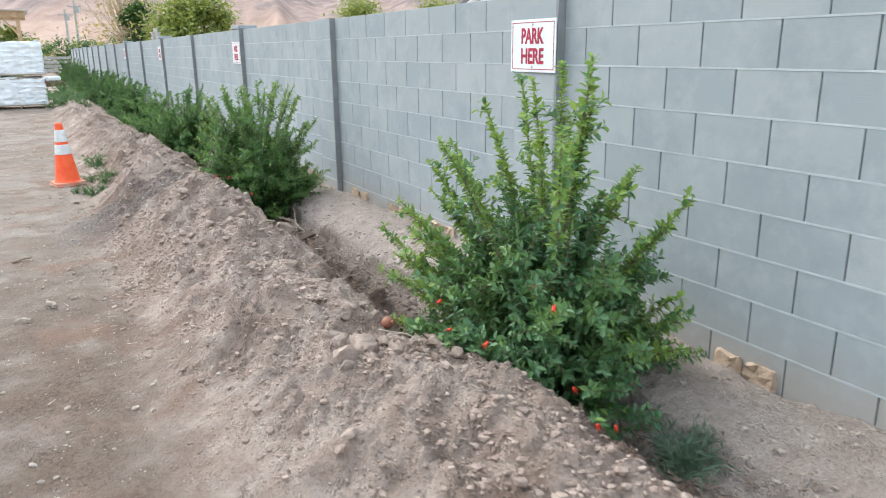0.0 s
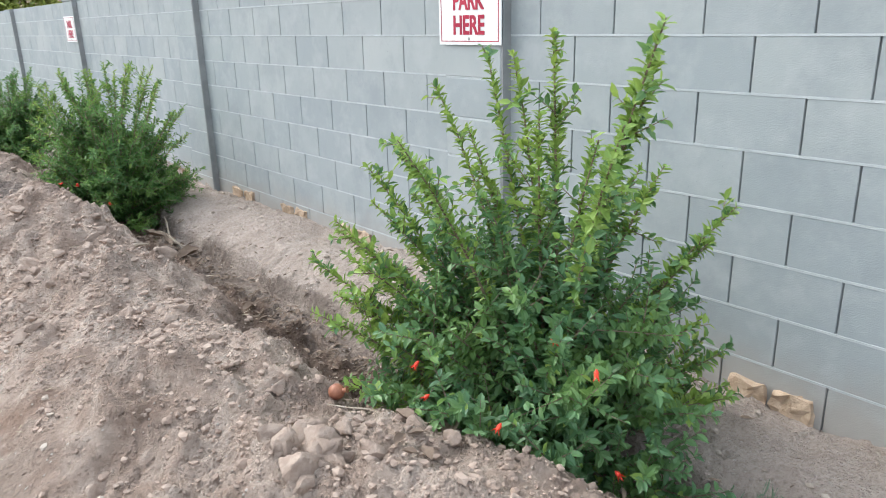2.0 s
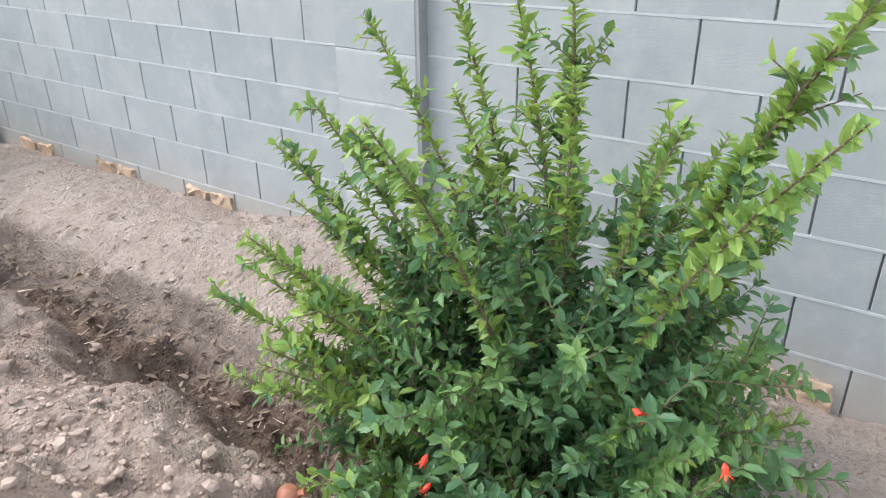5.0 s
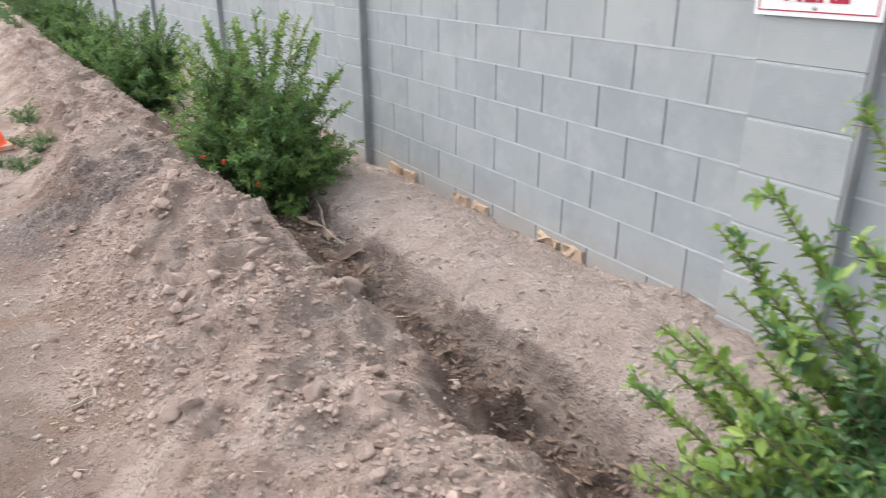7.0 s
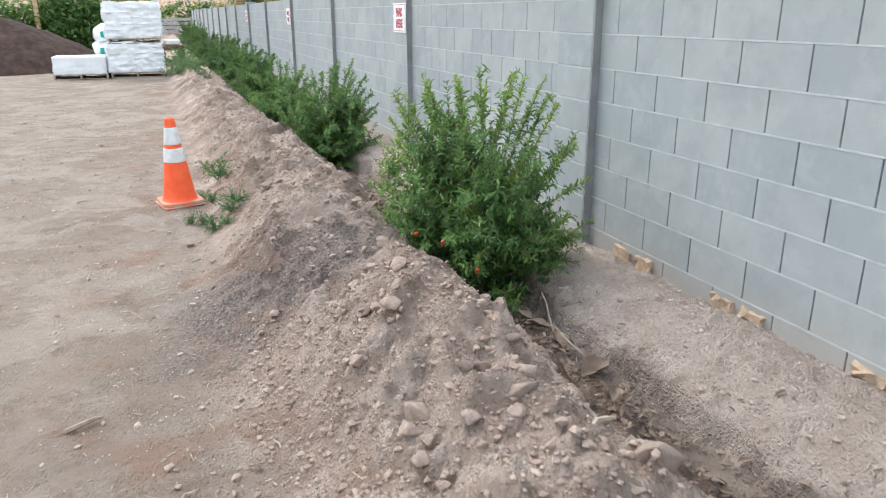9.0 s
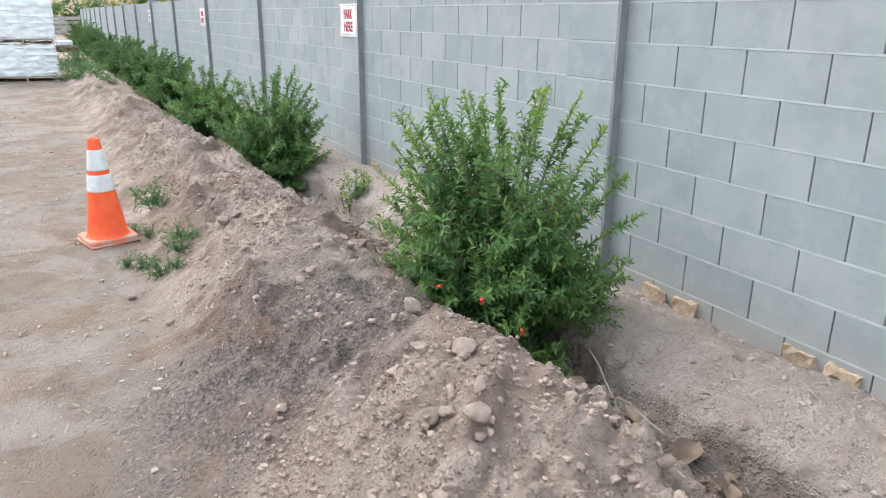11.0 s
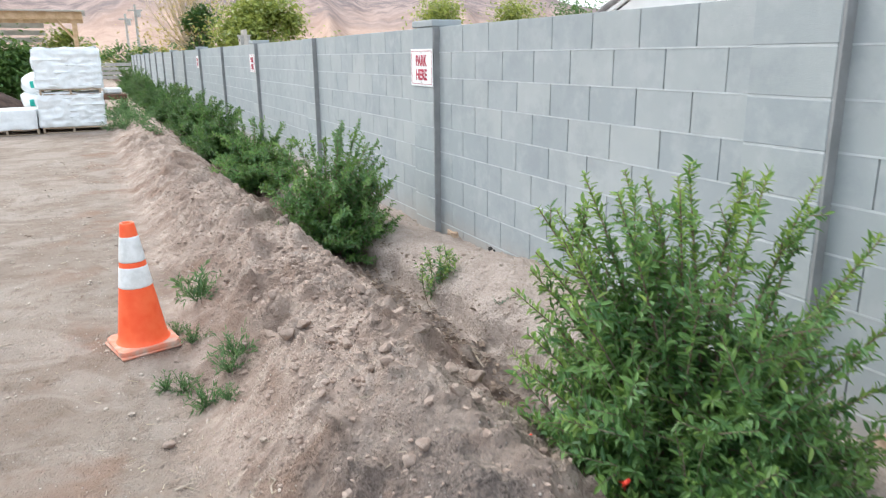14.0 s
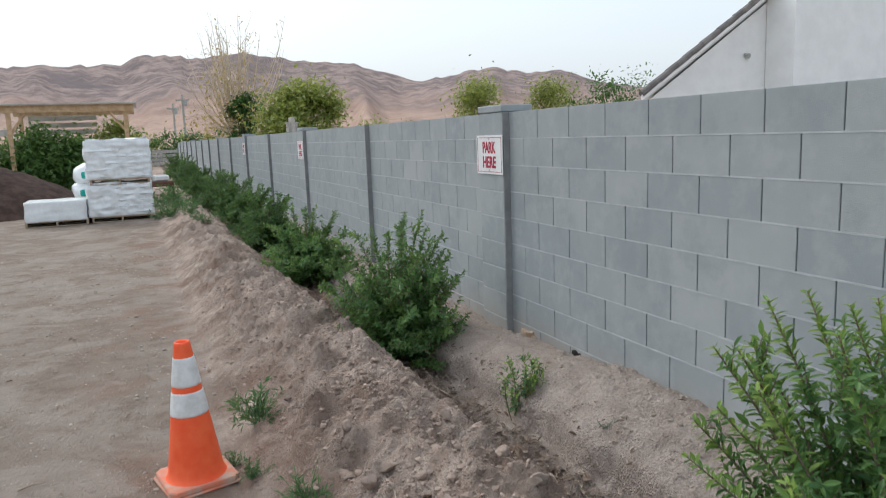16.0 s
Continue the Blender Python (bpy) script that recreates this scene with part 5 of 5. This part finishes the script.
def hand_cart(x, y):
    """A small two-wheeled cart with a pale tub."""
    ob = tagged(new("hand_cart"), "small rusty cart holding a pale tub", "cart")
    ob.matrix_basis = pose(x, y, hat(x, y), 0, 0, 15)
    part("tray", boxed(-0.36, 0.36, -0.25, 0.25, 0.30, 0.46, bevel=0.03), RUST, ob)
    part("tub", boxed(-0.25, 0.25, -0.18, 0.18, 0.462, 0.66, bevel=0.05), SIGNW, ob, "pale plastic tub")
    for sx in (-0.34, 0.34):
        V, F = tube([(sx - 0.03, 0, 0.2), (sx + 0.03, 0, 0.2)], [0.2, 0.2], 18)
        soup("wheel", V, F, RUST, ob)
    for sx in (-0.25, 0.25):
        V, F = tube([(sx, 0.24, 0.40), (sx, 0.75, 0.62)], [0.018, 0.018], 6)
        soup("handle", V, F, RUST, ob)


hand_cart(0.25, 30.5)


def birdhouse(y):
    ob = tagged(new("birdhouse"), "weathered wooden birdhouse with two posts on the wall", "birdhouse")
    ob.matrix_basis = Matrix.Translation((2.44, y, TOP))
    bm = boxed(-0.09, 0.09, -0.11, 0.11, 0.0, 0.16, bevel=0.004)
    part("box", bm, GREYW, ob)
    for sy in (-0.13, 0.13):
        part("side_post", boxed(-0.03, 0.03, sy - 0.02, sy + 0.02, 0.0, 0.28), SLATM, ob)
    part("roof", boxed(-0.11, 0.11, -0.11, 0.11, 0.161, 0.185), SLATM, ob)
    # solid disc on the front; the dark of the entrance is only its colour
    V, F = tube([(-0.098, 0, 0.09), (-0.088, 0, 0.09)], [0.025, 0.025], 12)
    soup("entrance_shade_disc", V, F, RUST, ob, "round disc with the entrance's dark as its colour")


birdhouse(19.6)


# ---- white house behind the wall ----
def white_house():
    """Stucco gable end with a tiled roof; the rake falls towards the far trees."""
    ob = tagged(new("house"), "white stucco house with a grey tiled gable roof", "house")
    ob.matrix_basis = Matrix.Translation((0, 0, 0))
    y0, xe, ze, sl = 20.0, 10.9, 2.36, 0.645
    ridge = 17.4
    DX, DY = 8.0, 8.6
    zr = ze + (ridge - xe) * sl
    bm = bmesh.new()
    ring = [(xe + 0.25, 0.0), (2 * ridge - xe - 0.25, 0.0), (2 * ridge - xe - 0.25, ze - 0.05), (ridge, zr - 0.17), (xe + 0.25, ze - 0.05)]
    a = [bm.verts.new((x, y0, z)) for x, z in ring]
    b = [bm.verts.new((x + DX, y0 + DY, z)) for x, z in ring]
    bm.faces.new(a), bm.faces.new(b[::-1])
    for i in range(5):
        bm.faces.new((a[i], b[i], b[(i + 1) % 5], a[(i + 1) % 5]))
    bmesh.ops.recalc_face_normals(bm, faces=list(bm.faces))
    part("wall", bm, STUCCO, ob)
    part("side_wing", boxed(14.72, 24.0, y0 - 0.9, y0 - 0.02, 0.0, 7.2), STUCCO, ob, "smooth white projecting wall")
    for sg in (1, -1):
        bm = bmesh.new()
        x1, x2 = (xe, ridge) if sg == 1 else (2 * ridge - xe, ridge)
        vs = []
        for t in (-0.04, 1.02):
            vs.append([bm.verts.new((p[0] + DX * t, y0 + DY * t, p[1])) for p in ((x1, ze), (x2, zr), (x2, zr - 0.14), (x1, ze - 0.14))])
        for i in range(4):
            bm.faces.new((vs[0][i], vs[0][(i + 1) % 4], vs[1][(i + 1) % 4], vs[1][i]))
        bm.faces.new(vs[0][::-1]), bm.faces.new(vs[1])
        bmesh.ops.recalc_face_normals(bm, faces=list(bm.faces))
        part("fascia", bm, STUCCO, ob)
    tile = bpy.data.meshes.new("roof_tile")
    V, F = tube([(0, 0, 0), (0.34, 0, 0)], [0.085, 0.075], 8)
    tile.from_pydata(V, [], F)
    tile.materials.append(ROOFT)
    run = math.hypot(ridge - xe, zr - ze)
    tilt = math.degrees(math.atan(sl))
    for i in range(int(run / 0.3)):
        for j in range(6):
            t = i * 0.3 / run
            place(new("roof_tile", tile), pose(xe + (ridge - xe) * t + DX * (j * 0.02 - 0.035), y0 + DY * (j * 0.02 - 0.035), ze + (zr - ze) * t + 0.03 + 0.01 * (i % 2), 0, -tilt, 0), ob)
    bm = bmesh.new()
    low = [bm.verts.new((p[0] + DX * t, y0 + DY * t, p[1] + dz)) for dz in (0.004, 0.034) for p, t in (((xe, ze), -0.035), ((ridge, zr), -0.035), ((ridge, zr), 1.02), ((xe, ze), 1.02))]
    for q in ((0, 1, 2, 3), (4, 5, 6, 7), (0, 1, 5, 4), (1, 2, 6, 5), (2, 3, 7, 6), (3, 0, 4, 7)):
        bm.faces.new([low[i] for i in q])
    bmesh.ops.recalc_face_normals(bm, faces=list(bm.faces))
    part("roof", bm, ROOFT, ob)
    V, F = tube([(14.05, y0 - 0.12, 3.30), (14.05, y0 + 0.01, 3.34)], [0.07, 0.05], 10)
    soup("vent_pipe", V, F, BOLT, ob, "small round wall vent")


white_house()


# ---- wall pieces last ----
for p in range(FIRST + 1, LAST):
    pilaster(p)
near_mesh = bpy.data.meshes.new("block")
bm = boxed(0, 0.12, 0.0035, L - 0.0035, 0.0035, C - 0.0035, bevel=0.002)
bm.to_mesh(near_mesh)
bm.free()
near_mesh.materials.append(BLOCK)
far = Bag()
for p in range(FIRST, LAST):
    ys, ye = PIL + BAY * (p - 3) + L, PIL + BAY * (p - 2)
    for k in range(COURSES):
        z0 = TOP - C * (k + 1)
        off = JOINT + SHIFT.get(p, 0.0) + (0 if k % 2 else L / 2)
        cuts = [P3Y + BAY * (p - 2) - off - L * i for i in range(10)]
        edges = [ye] + [c_ for c_ in cuts if ys + 0.02 < c_ < ye - 0.02] + [ys]
        for hi_, lo_ in zip(edges, edges[1:]):
            if 0.6 < (hi_ + lo_) / 2 < 13.6 and k < 9:
                ob = new("block", near_mesh)
                ob.matrix_basis = Matrix.Translation((FACE, lo_, z0)) @ Matrix.Diagonal((1, (hi_ - lo_) / L, 1, 1))
                ob.parent = wall
            else:
                g = 0.004
                far.add([(FACE, lo_ + g, z0 + g), (FACE, hi_ - g, z0 + g), (FACE, hi_ - g, z0 + C - g), (FACE, lo_ + g, z0 + C - g), (FACE + 0.02, lo_ + g, z0 + g), (FACE + 0.02, hi_ - g, z0 + g), (FACE + 0.02, hi_ - g, z0 + C - g), (FACE + 0.02, lo_ + g, z0 + C - g)], [(0, 3, 2, 1), (0, 1, 5, 4), (1, 2, 6, 5), (2, 3, 7, 6), (3, 0, 4, 7)])
tagged(soup("far_blocks", far.v, far.f, BLOCK, wall), kind="stuff")
